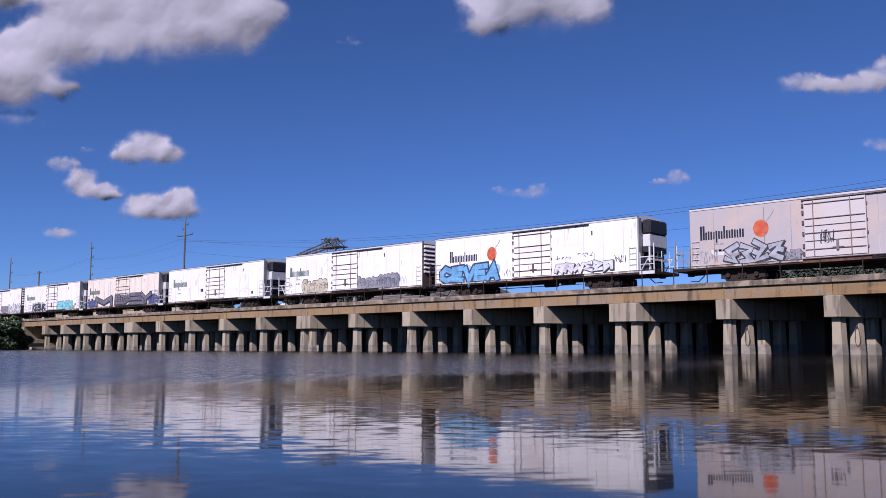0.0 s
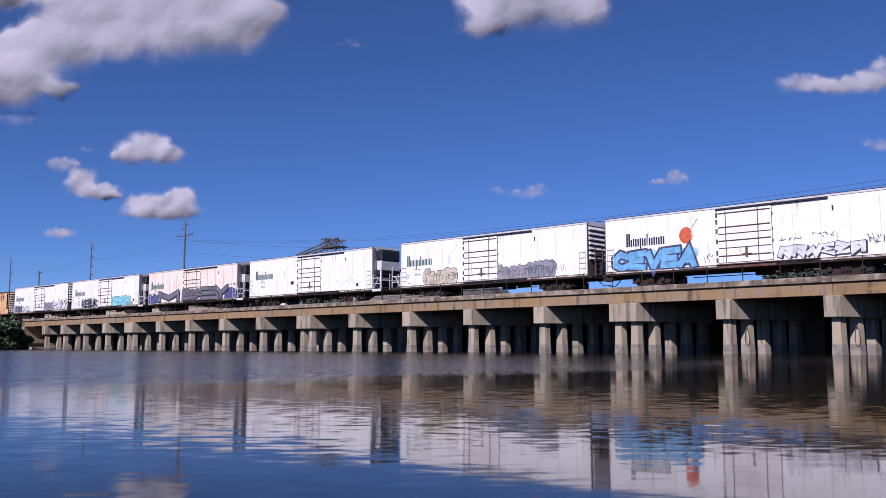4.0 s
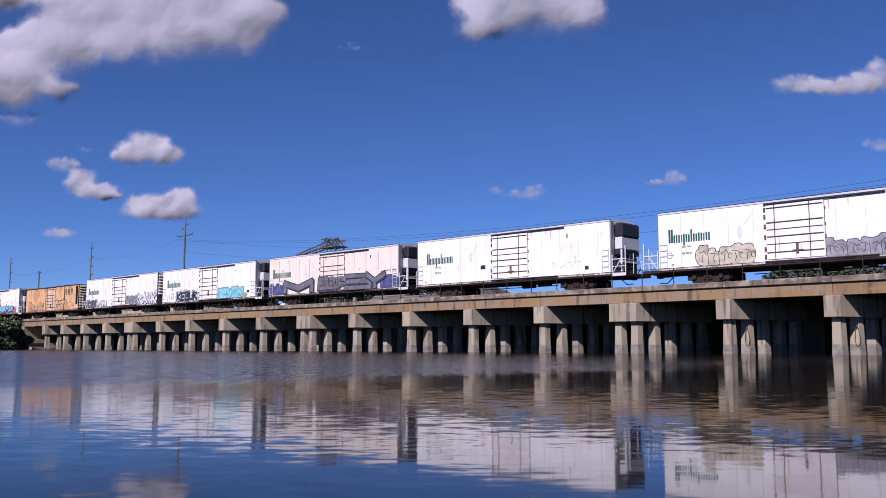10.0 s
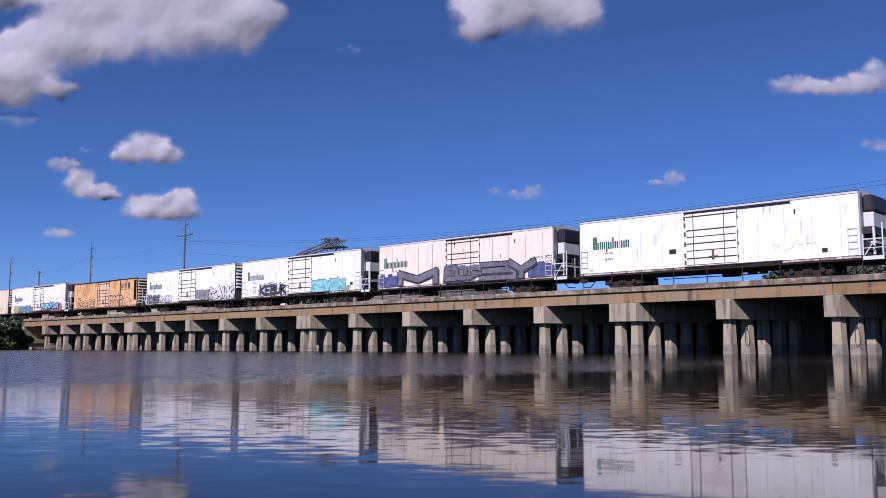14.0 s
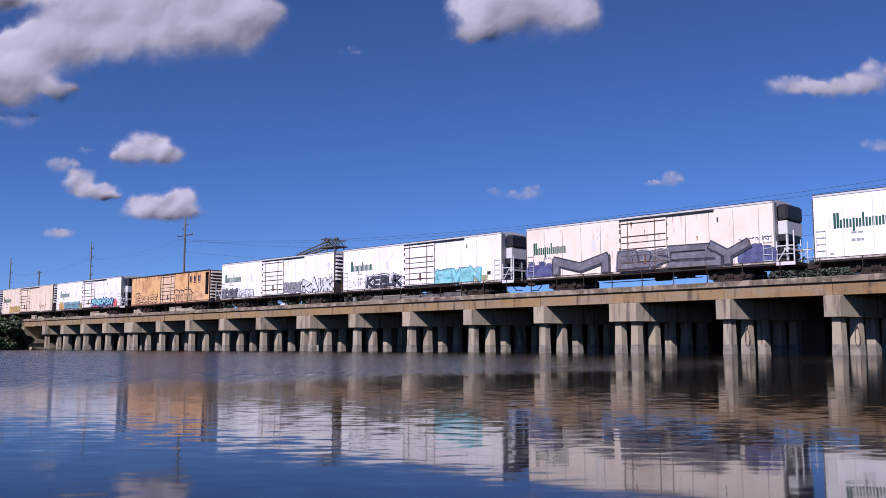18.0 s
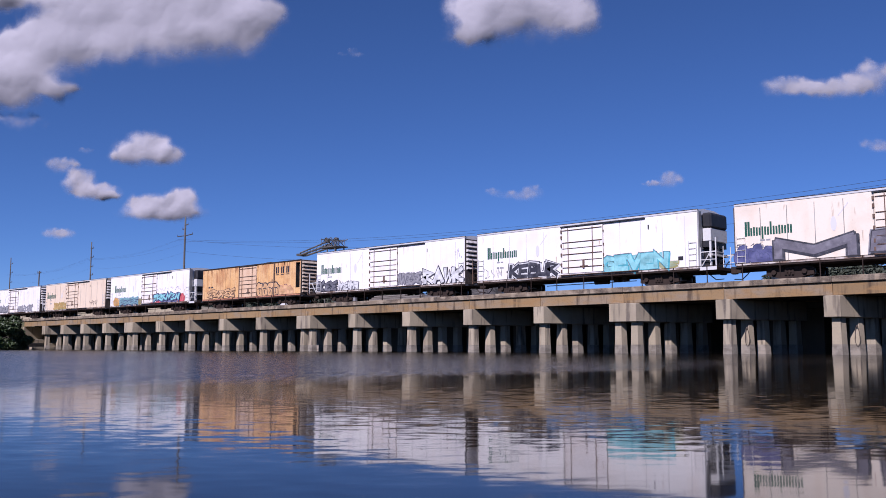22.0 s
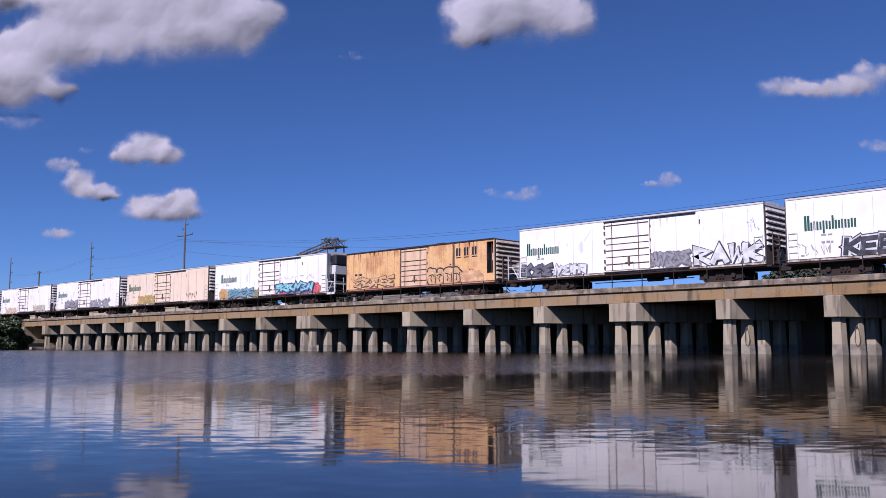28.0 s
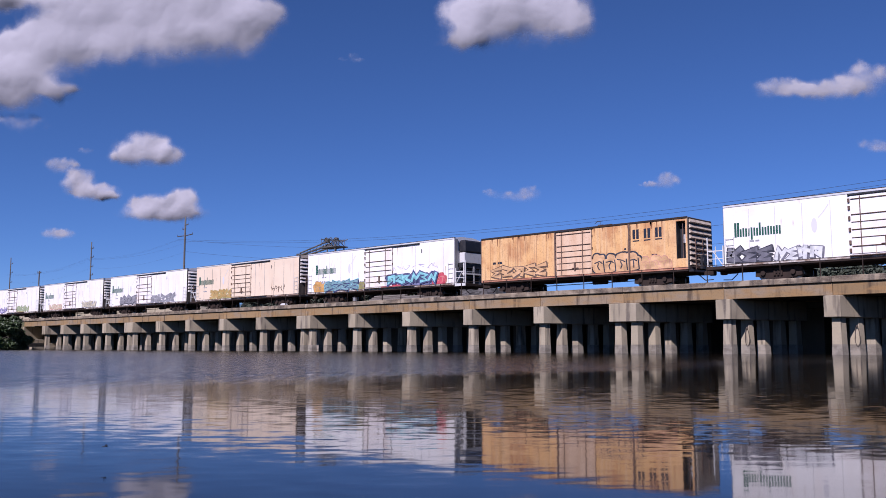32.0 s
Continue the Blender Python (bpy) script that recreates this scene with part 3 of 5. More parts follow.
# ---- plants ----
def foliage(blobs, count, size, seed):
    """Leaf clumps: small bent leaves scattered in a set of overlapping masses (centre, radii)."""
    rnd = random.Random(seed)
    s = Shape()
    total = sum(b[3] * b[4] for b in blobs)
    for cx, cy, cz, r, h in blobs:
        for _ in range(int(count * r * h / total)):
            d = Vector((rnd.gauss(0, 1), rnd.gauss(0, 1), rnd.gauss(0, 1))).normalized()
            k = rnd.random() ** 0.35 * (1 + 0.28 * noise.noise(d * 2.3 + Vector((seed, cx, cz))))
            p = Vector((cx + d.x * r * k, cy + d.y * r * k, cz + d.z * h * k))
            a = Vector((rnd.gauss(0, 1), rnd.gauss(0, 1), rnd.gauss(0, 0.6))).normalized() * size * rnd.uniform(0.6, 1.3)
            b = a.cross(Vector((rnd.gauss(0, 1), rnd.gauss(0, 1), rnd.gauss(0, 1)))).normalized() * size * rnd.uniform(0.3, 0.6)
            s.add([p - a, p + b, p + a, p - b], [(0, 1, 2, 3)])
    return s


def tree(name, x, y, z, height, spread, seed, leaf, label, count=2600, size=0.3, low=0.3):
    rnd = random.Random(seed)
    ob = thing(name, (x, y, z), label, "tree" if name == "tree" else "bush", "trees on the shore")
    trunk = Shape()
    top = Vector((rnd.uniform(-0.4, 0.4), rnd.uniform(-0.4, 0.4), height * 0.62))
    trunk.tube((0, 0, -0.3), top * 0.5, height * 0.03, 8, height * 0.022).tube(top * 0.5, top, height * 0.022, 8, height * 0.012)
    blobs = []
    for i in range(9):
        a = i * 2.4 + rnd.random()
        r = spread * (0.25 + 0.5 * rnd.random())
        h = height * (low + (0.86 - low) * rnd.random())
        tip = Vector((math.cos(a) * r, math.sin(a) * r, h))
        trunk.tube(top * rnd.uniform(0.35, 0.95), tip, height * 0.010, 5, height * 0.003)
        blobs.append((tip.x, tip.y, tip.z, spread * rnd.uniform(0.24, 0.42), height * rnd.uniform(0.10, 0.17)))
    part("trunk", trunk, BARK, ob)
    part("crown", foliage(blobs, count, size, seed), leaf, ob)
    return ob


for i, (x, y, h, w) in enumerate(((-119.0, 43.6, 3.6, 2.6), (-121.5, 43.2, 4.9, 3.2), (-124.5, 43.0, 5.4, 3.6), (-128.5, 42.5, 5.8, 4.0), (-133.5, 42.5, 6.2, 4.5))):
    tree("mangrove_bush", x, y, 0.1, h, w, 40 + i, LEAF, "dense dark green mangrove bush at the water's edge", 5200, 0.24, 0.06)
for i, (x, y, h, w) in enumerate(((-60, 138, 12.0, 6), (-54, 134, 13.0, 6.5), (-47, 136, 13.2, 7), (-40, 132, 12.0, 6.5), (-33, 136, 13.2, 7), (-26, 133, 12.2, 7), (-18, 136, 12.9, 7), (-86, 126, 4.6, 4), (-80, 128, 5.2, 4.5), (-73, 127, 4.8, 4), (-66, 129, 5.4, 4.5),
                                  *[(-136 - 8 * k, 126 + 6 * (k % 3), 10.0 + 0.26 * k + 0.7 * ((k * 5) % 4), 6.5) for k in range(26)],
                                  *[(-164 + 5.5 * k, 122 + 5 * (k % 3), 15.6 - 0.08 * k + 0.6 * ((k * 3) % 4), 5.5) for k in range(10)])):
    tree("tree", x, y, 1.2, h, w, 70 + i, LEAF_FAR, "leafy green tree on the far shore", 6500, 0.34)


# ---- poles, wires and the far hoist ----
def power_pole(x, y, height, arms, foot, label):
    """A slim tapered pole; arms: (distance below the top, reach towards -x, reach towards +x, rise at the tips)."""
    ob = thing("power_pole", (x, y, 0.0), label, "utility pole", "power poles")
    h = height
    part("shaft", Shape().tube((0, 0, -1), (0, 0, h), foot, 12, foot * 0.6), POLE, ob, smooth=True)
    for z, left, right, rise in arms:
        part("crossarm", Shape().tube((-left, 0, h - z + rise), (0, 0, h - z), 0.10).tube((0, 0, h - z), (right, 0, h - z + rise), 0.10), ARM, ob)
        for reach in (-left, right):
            if abs(reach) > 0.4:
                part("insulator", Shape().tube((reach, 0, h - z + rise - 0.05), (reach, 0, h - z + rise + 0.38), 0.07, 8, 0.04), ARM, ob)
    return ob


power_pole(-165, 94, 27.4, ((1.9, 0.25, 1.1, 0.05), (2.7, 1.0, 0.25, 0.05), (4.1, 3.0, 3.0, 0.08)), 0.27, "tall grey concrete power pole with a wide dark crossarm")
power_pole(-219, 98.6, 26.8, ((1.7, 0.3, 1.3, 0.1), (4.0, 0.3, 1.3, 0.1), (6.3, 0.3, 1.3, 0.1), (8.5, 0.3, 1.3, 0.1)), 0.22, "slim grey concrete power pole with stacked side arms")
power_pole(-282, 102, 27.4, ((2.0, 0.3, 1.7, 0.1), (4.8, 0.3, 1.7, 0.1), (7.6, 0.3, 1.7, 0.1)), 0.22, "slim grey concrete power pole with stacked side arms")
power_pole(-186, 73, 15.9, ((0.4, 0.8, 0.8, 0),), 0.2, "short dark service pole with one crossarm")


def wire(p, q, sag, r=0.016):
    p, q = Vector(p), Vector(q)
    s = Shape()
    pts = [p.lerp(q, i / 28) - Vector((0, 0, 4 * sag * (i / 28) * (1 - i / 28))) for i in range(29)]
    for a, b in zip(pts, pts[1:]):
        s.tube(a, b, r, 4)
    return tagged(part("overhead_wire", s, WIRE), "thin dark overhead power line", "wire", "overhead wires")


for dy, z0, z1, sag in ((-1.6, 22.4, 24.0, 6.6), (-1.9, 22.1, 23.3, 6.6), (1.6, 22.4, 22.0, 7.6), (0.3, 20.0, 19.5, 7.5)):
    wire((-165, 94 + dy, z0), (60, 96 + dy, z1), sag)
    wire((-165, 94 + dy, z0), (-219, 98.6 + dy * 0.5, z0 + 0.2), 1.2, 0.008)
    wire((-219, 98.6 + dy * 0.5, z0 + 0.2), (-282, 102 + dy * 0.5, z0 - 0.2), 1.4, 0.008)

marker = thing("line_marker", (-64.3, 96.3, 16.6), "small dark marker clamped to an overhead wire", "line marker")
part("clamp", Shape().tube((-0.75, 0, -0.2), (-0.35, 0, 0.05), 0.05).tube((-0.35, 0, 0.05), (0.45, 0, 0.05), 0.06), ARM, marker)
part("weight", Shape().box(-0.25, -0.15, -0.62, 0.55, 0.15, -0.42, 0.04), ARM, marker)
part("hanger", Shape().tube((0.1, 0, 0.05), (0.1, 0, -1.2), 0.02).box(-0.1, -0.1, -1.3, 0.3, 0.1, -1.12, 0.03), ARM, marker)

hoist = thing("conveyor_hoist", (-126, 100, 1.9), "weathered steel lattice hoist with a sloping conveyor boom", "hoist")
for sx in (-1, 1):
    for sy in (-1, 1):
        part("leg", Shape().tube((sx * 1.6 + 3, sy * 1.4, -3.0), (sx * 1.1 + 3, sy * 1.0, 16.2), 0.12), LATTICE, hoist)
boom = Shape()
for sy in (-0.7, 0.7):
    boom.tube((-6.5, sy, 15.4), (0.5, sy, 16.4), 0.17).tube((-6.5, sy, 15.8), (1.0, sy, 17.2), 0.13).tube((0.5, sy, 16.5), (4.6, sy, 16.2), 0.16)
    for i in range(8):
        a, b = -6.5 + i * 0.95, -6.0 + i * 0.95
        boom.tube((a, sy, 15.5 + (a + 6.5) * 0.143), (b, sy, 15.8 + (b + 6.5) * 0.173), 0.05, 4)
boom.box(-7.4, -0.9, 15.3, -6.3, 0.9, 15.7)
part("boom", boom, LATTICE, hoist)
part("platform", Shape().box(0.0, -1.4, 16.1, 4.8, 1.4, 16.3, 0.03), LATTICE, hoist)
for sy in (-1.2, 1.2):
    cage = Shape().tube((0.3, sy, 17.75), (4.7, sy, 17.45), 0.06, 4)
    for i in range(5):
        xx = 0.6 + i * 0.9
        cage.tube((xx, sy, 16.2), (xx + (0.2 if i % 2 else -0.2), sy, 17.9 - 0.1 * i), 0.06, 4)
    part("cage", cage, LATTICE, hoist)
for i in range(5):
    xx = 0.5 + i * 0.9
    brace = Shape().tube((xx, -1.2, 16.3), (xx + 0.8, 1.2, 17.6), 0.06, 4).tube((xx, 1.2, 16.3), (xx + 0.6, -1.2, 17.5), 0.06, 4).tube((xx, -1.2, 16.9), (xx + 0.9, -1.2, 17.5 - 0.06 * i), 0.07, 4)
    part("brace", brace, LATTICE, hoist)
for i in range(3):
    arch = [(1.0 + 1.3 * i + 0.45 * math.cos(a), -0.6, 17.5 - 0.1 * i + 0.55 * math.sin(a)) for a in [math.pi * j / 6 for j in range(7)]]
    bow = Shape()
    for p, q in zip(arch, arch[1:]):
        bow.tube(p, q, 0.07, 5)
    part("guard", bow, LATTICE, hoist)
part("motor", Shape().box(0.4, -0.5, 17.2, 0.9, 0.5, 18.0, 0.1), LATTICE, hoist)
part("pulley", Shape().tube((3.3, -0.3, 17.7), (3.3, 0.3, 17.7), 0.25, 14), LATTICE, hoist)

# ---- clouds ----
SKY = HOLD.copy()
FAR, UNIT = 3000.0, 3000.0 / 1560.0


def cloud(x, y, lobes, seed, label, dense=1.0):
    """A cumulus of merging lobes (offset across and up, half-width, half-height), each budding smaller puffs on its upper side; its base stays flat."""
    rnd = random.Random(seed)
    puffs = []
    for dx, dy, rx, ry in lobes:
        for _ in range(int(6 + rx / 8)):
            a, k = rnd.uniform(-0.2, math.pi + 0.2), rnd.uniform(0.55, 0.95)
            r = min(rx, ry) * rnd.uniform(0.25, 0.5)
            puffs.append((dx + rx * k * math.cos(a), dy + ry * k * math.sin(a), r * 1.25, r))
    ax, bx = min(l[0] - 1.7 * l[2] for l in lobes), max(l[0] + 1.7 * l[2] for l in lobes)
    ay, by = min(l[1] - 1.5 * l[3] for l in lobes), max(l[1] + 1.6 * l[3] for l in lobes)
    big = max(l[3] for l in lobes)
    step = 2.4 if big > 40 else 1.4 if big > 18 else 0.9
    nx, ny = int((bx - ax) / step) + 1, int((by - ay) / step) + 1
    gx, gy = np.meshgrid(ax + step * np.arange(nx + 1), ay + step * np.arange(ny + 1))
    wx, wy, billow, curd = np.zeros_like(gx), np.zeros_like(gx), np.zeros_like(gx), np.zeros_like(gx)
    for iy in range(ny + 1):
        for ix in range(nx + 1):
            p = Vector((gx[iy, ix] / big * 1.1 + seed * 7.3, gy[iy, ix] / big * 1.1, 1.0))
            wx[iy, ix], wy[iy, ix] = noise.fractal(p, 0.8, 2.1, 4), noise.fractal(p + Vector((0, 5.1, 8.0)), 0.8, 2.1, 4)
            billow[iy, ix] = noise.fractal(p * 0.55 + Vector((3.0, 0, 2.0)), 1.3, 2.0, 2)
            curd[iy, ix] = sum(abs(noise.noise(p * f + Vector((9.0, f, 4.0)))) / f for f in (0.9, 1.9, 3.6)) * 1.6
    qx, qy = gx + 0.2 * big * wx, gy + 0.15 * big * wy
    soft, smooth, dome = np.zeros_like(gx), np.zeros_like(gx), np.zeros_like(gx)
    for dx, dy, rx, ry in lobes:
        dome += 0.6 * np.exp(-0.75 * (((gx - dx) / rx) ** 2 + ((gy - dy - 0.25 * ry) / ry) ** 2))
        soft += np.exp(-1.35 * (((qx - dx) / rx) ** 2 + ((qy - dy) / ry) ** 2))
        smooth += rnd.uniform(0.55, 1.5) * np.exp(-1.1 * (((gx - dx) / rx) ** 2 + ((gy - dy) / ry) ** 2))
    for dx, dy, rx, ry in puffs:
        soft += 0.28 * np.exp(-1.6 * (((qx - dx) / rx) ** 2 + ((qy - dy) / ry) ** 2))
        smooth += 0.12 * np.exp(-1.2 * (((gx - dx) / rx) ** 2 + ((gy - dy) / ry) ** 2))
    height = big * dense ** 3 * (0.62 * dome / (0.7 + dome) + 0.14 * smooth / (0.6 + smooth) + 0.17 * billow + 0.014 * curd)
    s, edge, index = Shape(), [], {}
    for iy in range(ny + 1):
        for ix in range(nx + 1):
            t = soft[iy, ix]
            if t < 0.07:
                continue
            index[ix, iy] = len(s.v)
            s.v.append((gx[iy, ix] * UNIT, gy[iy, ix] * UNIT, height[iy, ix] * UNIT))
            edge.append(min(0.98 * t - 0.04, 1.3) * dense)
    for (ix, iy), a in index.items():
        q = [index.get((ix + 1, iy)), index.get((ix + 1, iy + 1)), index.get((ix, iy + 1))]
        if None not in q:
            s.f.append((a, *q))
    me = s.mesh("cloud", CLOUD, True)
    at = me.attributes.new("edge", "FLOAT", "POINT")
    at.data.foreach_set("value", edge)
    ob = tagged(new("cloud", me), label, "cloud", "clouds")
    ob["sky_x"], ob["sky_y"], ob["sky_z"] = x, y, FAR
    ob.matrix_world = SKY @ Matrix.Translation((x * UNIT, y * UNIT, -ob["sky_z"]))
    return ob


WHITE_CLOUD = "white cumulus cloud with a grey base in a blue sky"
CLOUDS = []
CLOUDS.append((cloud(-515, 395, [(-69, -14, 140, 54), (61, -4, 130, 56), (165, -2, 52, 50), (212, 14, 30, 22), (-165, -44, 95, 42), (40, 44, 160, 46), (-245, -66, 80, 46), (-239, -112, 76, 38), (-150, -120, 28, 22), (-280, -97, 70, 46), (-200, 43, 80, 17), (-255, 45, 50, 20)], 1, "large white and grey cumulus bank"), -4, -4))
CLOUDS.append((cloud(165, 425, [(-70, 0, 62, 48), (10, 14, 100, 55), (80, 0, 52, 34), (-98, -34, 34, 26)], 3, WHITE_CLOUD), -33, -24))
CLOUDS.append((cloud(-520, 172, [(0, 6, 46, 30), (-36, -8, 32, 16), (34, -6, 34, 15)], 4, WHITE_CLOUD), -1, -2))
CLOUDS.append((cloud(-622, 110, [(-16, 8, 28, 24), (10, -8, 40, 16), (38, -16, 20, 8)], 5, WHITE_CLOUD), -5, -1))
CLOUDS.append((cloud(-494, 75, [(-34, 0, 36, 22), (36, 6, 26, 26), (0, 2, 40, 20), (2, -10, 74, 13)], 6, WHITE_CLOUD), 4, -3))
CLOUDS.append((cloud(-674, 150, [(0, 0, 34, 15)], 7, "thin wisp of white cloud", 0.78), -2, -2))
CLOUDS.append((cloud(-678, 28, [(-10, 0, 24, 11), (14, 1, 18, 9)], 8, "thin wisp of white cloud", 0.72), -3, -1))
CLOUDS.append((cloud(-164, 368, [(-18, -3, 12, 5), (3, 2, 13, 11), (14, -4, 10, 5)], 9, "thin wisp of white cloud", 0.3), 4, -30))
CLOUDS.append((cloud(158, 100, [(-16, -3, 36, 11), (14, 6, 22, 14), (-60, 4, 14, 9)], 10, "thin wisp of white cloud", 0.5), -16, -5))
CLOUDS.append((cloud(408, 125, [(4, 2, 22, 15), (-26, -6, 18, 6)], 11, "small ragged white cloud", 0.75), -17, -5))
CLOUDS.append((cloud(690, 293, [(-52, 0, 50, 18), (-10, -6, 40, 12), (40, -2, 60, 18), (95, 16, 50, 28)], 12, WHITE_CLOUD, 0.8), -42, -9))
CLOUDS.append((cloud(-758, 234, [(0, 0, 48, 20)], 13, "thin wisp of grey cloud", 0.5), 6, -9))
CLOUDS.append((cloud(770, 186, [(0, 0, 34, 14), (26, -4, 26, 10)], 15, "thin wisp of grey cloud", 0.45), -8, -2))
CLOUDS.append((cloud(-630, 176, [(0, 0, 18, 7)], 14, "thin wisp of grey cloud", 0.42), -3, -2))

# ---- the train ----
SPEED, SLOWING = 3.9283, -0.0014
SIDE = -1.525                       # the near side of a car, from its centreline


def travel(t):
    return SPEED * t + 0.5 * SLOWING * t * t


SHARED = {}


def shared(key, make, material):
    if key not in SHARED:
        SHARED[key] = make().mesh(key, material)
    return SHARED[key]


WHEELS = []


def truck(car, x):
    """A three-piece bogie: side frames, bolster, springs and two wheelsets."""
    ob = part("truck", shared("bolster", lambda: Shape().box(-0.22, -1.15, 0.38, 0.22, 1.15, 0.74, 0.03), UNDER), None, car, loc=(x, 0, 0))

    def frame_shape():
        s = Shape()
        out = [(-1.36, 0.26), (-1.34, 0.70), (-0.80, 0.80), (-0.5, 0.92), (0.5, 0.92), (0.80, 0.80), (1.34, 0.70), (1.36, 0.26), (0.95, 0.20), (0.55, 0.08), (-0.55, 0.08), (-0.95, 0.20)]
        n = len(out)
        s.add([(a, -0.09, b) for a, b in out] + [(a, 0.09, b) for a, b in out], [tuple(range(n)), tuple(reversed(range(n, 2 * n)))] + [(i, n + i, n + (i + 1) % n, (i + 1) % n) for i in range(n)])
        for sx in (-0.87, 0.87):
            s.tube((sx, -0.22, 0.44), (sx, 0.0, 0.44), 0.14, 10)
        for sx in (-0.2, 0.0, 0.2):
            s.tube((sx, -0.13, 0.28), (sx, -0.13, 0.6), 0.07, 6)
        return s
    me = shared("side_frame", frame_shape, UNDER)
    for y in (-1.0, 1.0):
        sf = part("side_frame", me, None, ob, loc=(0, y, 0))
        if y > 0:
            sf.rotation_euler = (0, 0, math.pi)

    def wheel_shape():
        s = Shape().tube((0, -1.0, 0), (0, 1.0, 0), 0.08, 8)
        for y in (-0.7525, 0.7525):
            d = 1 if y > 0 else -1
            s.tube((0, y - 0.06, 0), (0, y + 0.06, 0), 0.42, 22).tube((0, y - d * 0.1, 0), (0, y - d * 0.06, 0), 0.445, 22)
            s.tube((0, y + d * 0.06, 0), (0, y + d * 0.1, 0), 0.16, 10)
            for i in range(4):
                a = i * math.pi / 2
                s.tube((0.27 * math.cos(a), y + d * 0.05, 0.27 * math.sin(a)), (0.27 * math.cos(a), y + d * 0.075, 0.27 * math.sin(a)), 0.06, 8)
        return s
    for sx in (-0.87, 0.87):
        WHEELS.append((part("wheelset", shared("wheelset", wheel_shape, STEEL), None, ob, loc=(sx, 0, 0.42)), sx))
    return ob


def underframe(car, half):
    part("underframe", shared("under%.2f" % half, lambda: Shape().box(-half, -0.2, 0.66, half, 0.2, 0.86).box(-half + 0.1, -1.46, 0.80, half - 0.1, 1.46, 0.925).box(-half, SIDE + 0.01, 0.83, half, SIDE + 0.07, 0.925).box(-half, 1.455, 0.83, half, 1.515, 0.925), UNDER), None, car)
    part("brake_gear", shared("brake_gear", lambda: Shape().tube((0.4, 0.1, 0.6), (1.5, 0.1, 0.6), 0.17, 10).box(2.2, -0.5, 0.5, 2.6, 0.1, 0.8, 0.03).tube((-3.5, -0.2, 0.5), (3.9, -0.35, 0.5), 0.03).box(3.1, -0.9, 0.5, 3.5, -0.5, 0.82, 0.03), UNDER), None, car)
    for sgn in (-1, 1):
        c = part("coupler", shared("coupler", lambda: Shape().box(-0.1, -0.11, 0.62, 0.75, 0.11, 0.86, 0.02).box(0.65, -0.19, 0.57, 1.02, 0.17, 0.92, 0.05).tube((0.1, -0.32, 0.62), (0.55, -0.42, 0.28), 0.03).tube((0.55, -0.42, 0.28), (1.05, -0.36, 0.3), 0.03), UNDER), None, car, loc=(sgn * half, 0, 0))
        if sgn < 0:
            c.rotation_euler = (0, 0, math.pi)


def platform_end(car, half, sgn, metal):
    """The machine end: a recessed cooling unit, and a railed platform."""
    def turned(ob):
        if sgn < 0:
            ob.rotation_euler = (0, 0, math.pi)
        return ob
    at = (sgn * half, 0, 0)
    if sgn < 0:
        turned(part("end_wall", shared("plain_end", lambda: Shape().box(0.0, SIDE + 0.02, 0.95, 0.06, -SIDE - 0.02, 4.4, 0.02), GREY_METAL), None, car, loc=at))
    unit = None if sgn < 0 else turned(part("cooling_unit", shared("unit_top", lambda: Shape().box(0.0, -1.02, 3.42, 0.62, 1.2, 4.38, 0.12), BLACK), None, car, "black-topped refrigeration unit", at))
    if unit:
        part("white_panel", shared("unit_mid", lambda: Shape().box(0.0, -0.98, 2.62, 0.58, 1.16, 3.415, 0.03), WHITE_METAL), None, unit)
        part("machinery", shared("unit_low", lambda: Shape().box(0.0, -0.8, 1.0, 0.35, 1.0, 2.2, 0.05).tube((0.3, -0.75, 1.5), (0.3, 0.9, 1.5), 0.22, 10).box(0.0, -1.1, 2.25, 0.5, 1.2, 2.6).tube((0.45, 0.1, 1.0), (0.45, 0.1, 2.4), 0.09), BLACK), None, unit)
        part("louvre_frame", shared("unit_frame", lambda: Shape().box(0.36, -1.0, 1.72, 0.66, 1.1, 1.84).box(0.5, -1.05, 1.0, 0.6, -0.9, 2.6), WHITE_METAL), None, unit)
        for y in (SIDE, -SIDE - 0.34):
            part("end_post", shared("end_post", lambda: Shape().box(0.0, 0, 0.93, 0.1, 0.34, 4.46), GREY_METAL), None, unit, loc=(0, y, 0))
    plat = turned(part("platform", shared("platform", lambda: Shape().box(0.0, SIDE, 0.78, 1.2, -SIDE, 0.98, 0.02), UNDER), None, car, loc=at))
    part("step_edge", shared("step_edge", lambda: Shape().box(0.1, SIDE - 0.02, 0.80, 1.18, SIDE + 0.04, 1.0), WHITE_METAL), None, plat)

    def rails():
        s = Shape()
        for x in (0.12, 1.12):
            s.box(x - 0.032, -0.032, 0.98, x + 0.032, 0.032, 2.75 if x > 1 else 2.2)
        s.box(0.12, -0.025, 1.88, 1.12, 0.025, 1.94).box(0.12, -0.018, 1.42, 1.12, 0.018, 1.46)
        s.tube((0.15, 0, 1.0), (0.75, 0, 1.88), 0.032, 5)
        return s
    me = shared("end_rails" + metal.name, rails, metal)
    part("railing_frame", me, None, plat, loc=(0, SIDE + 0.06, 0))
    part("railing_frame", me, None, plat, loc=(0, -SIDE - 0.06, 0))
    for y in (-1.4, 0.46):
        part("cross_rail", shared("cross_rail%.2f%s" % (y, metal.name), lambda: Shape().box(1.09, 0.0, 1.86, 1.13, 0.94, 1.90).box(1.085, 0.90 if y < 0 else 0.0, 0.98, 1.125, 0.94 if y < 0 else 0.04, 2.3), metal), None, plat, loc=(0, y, 0))


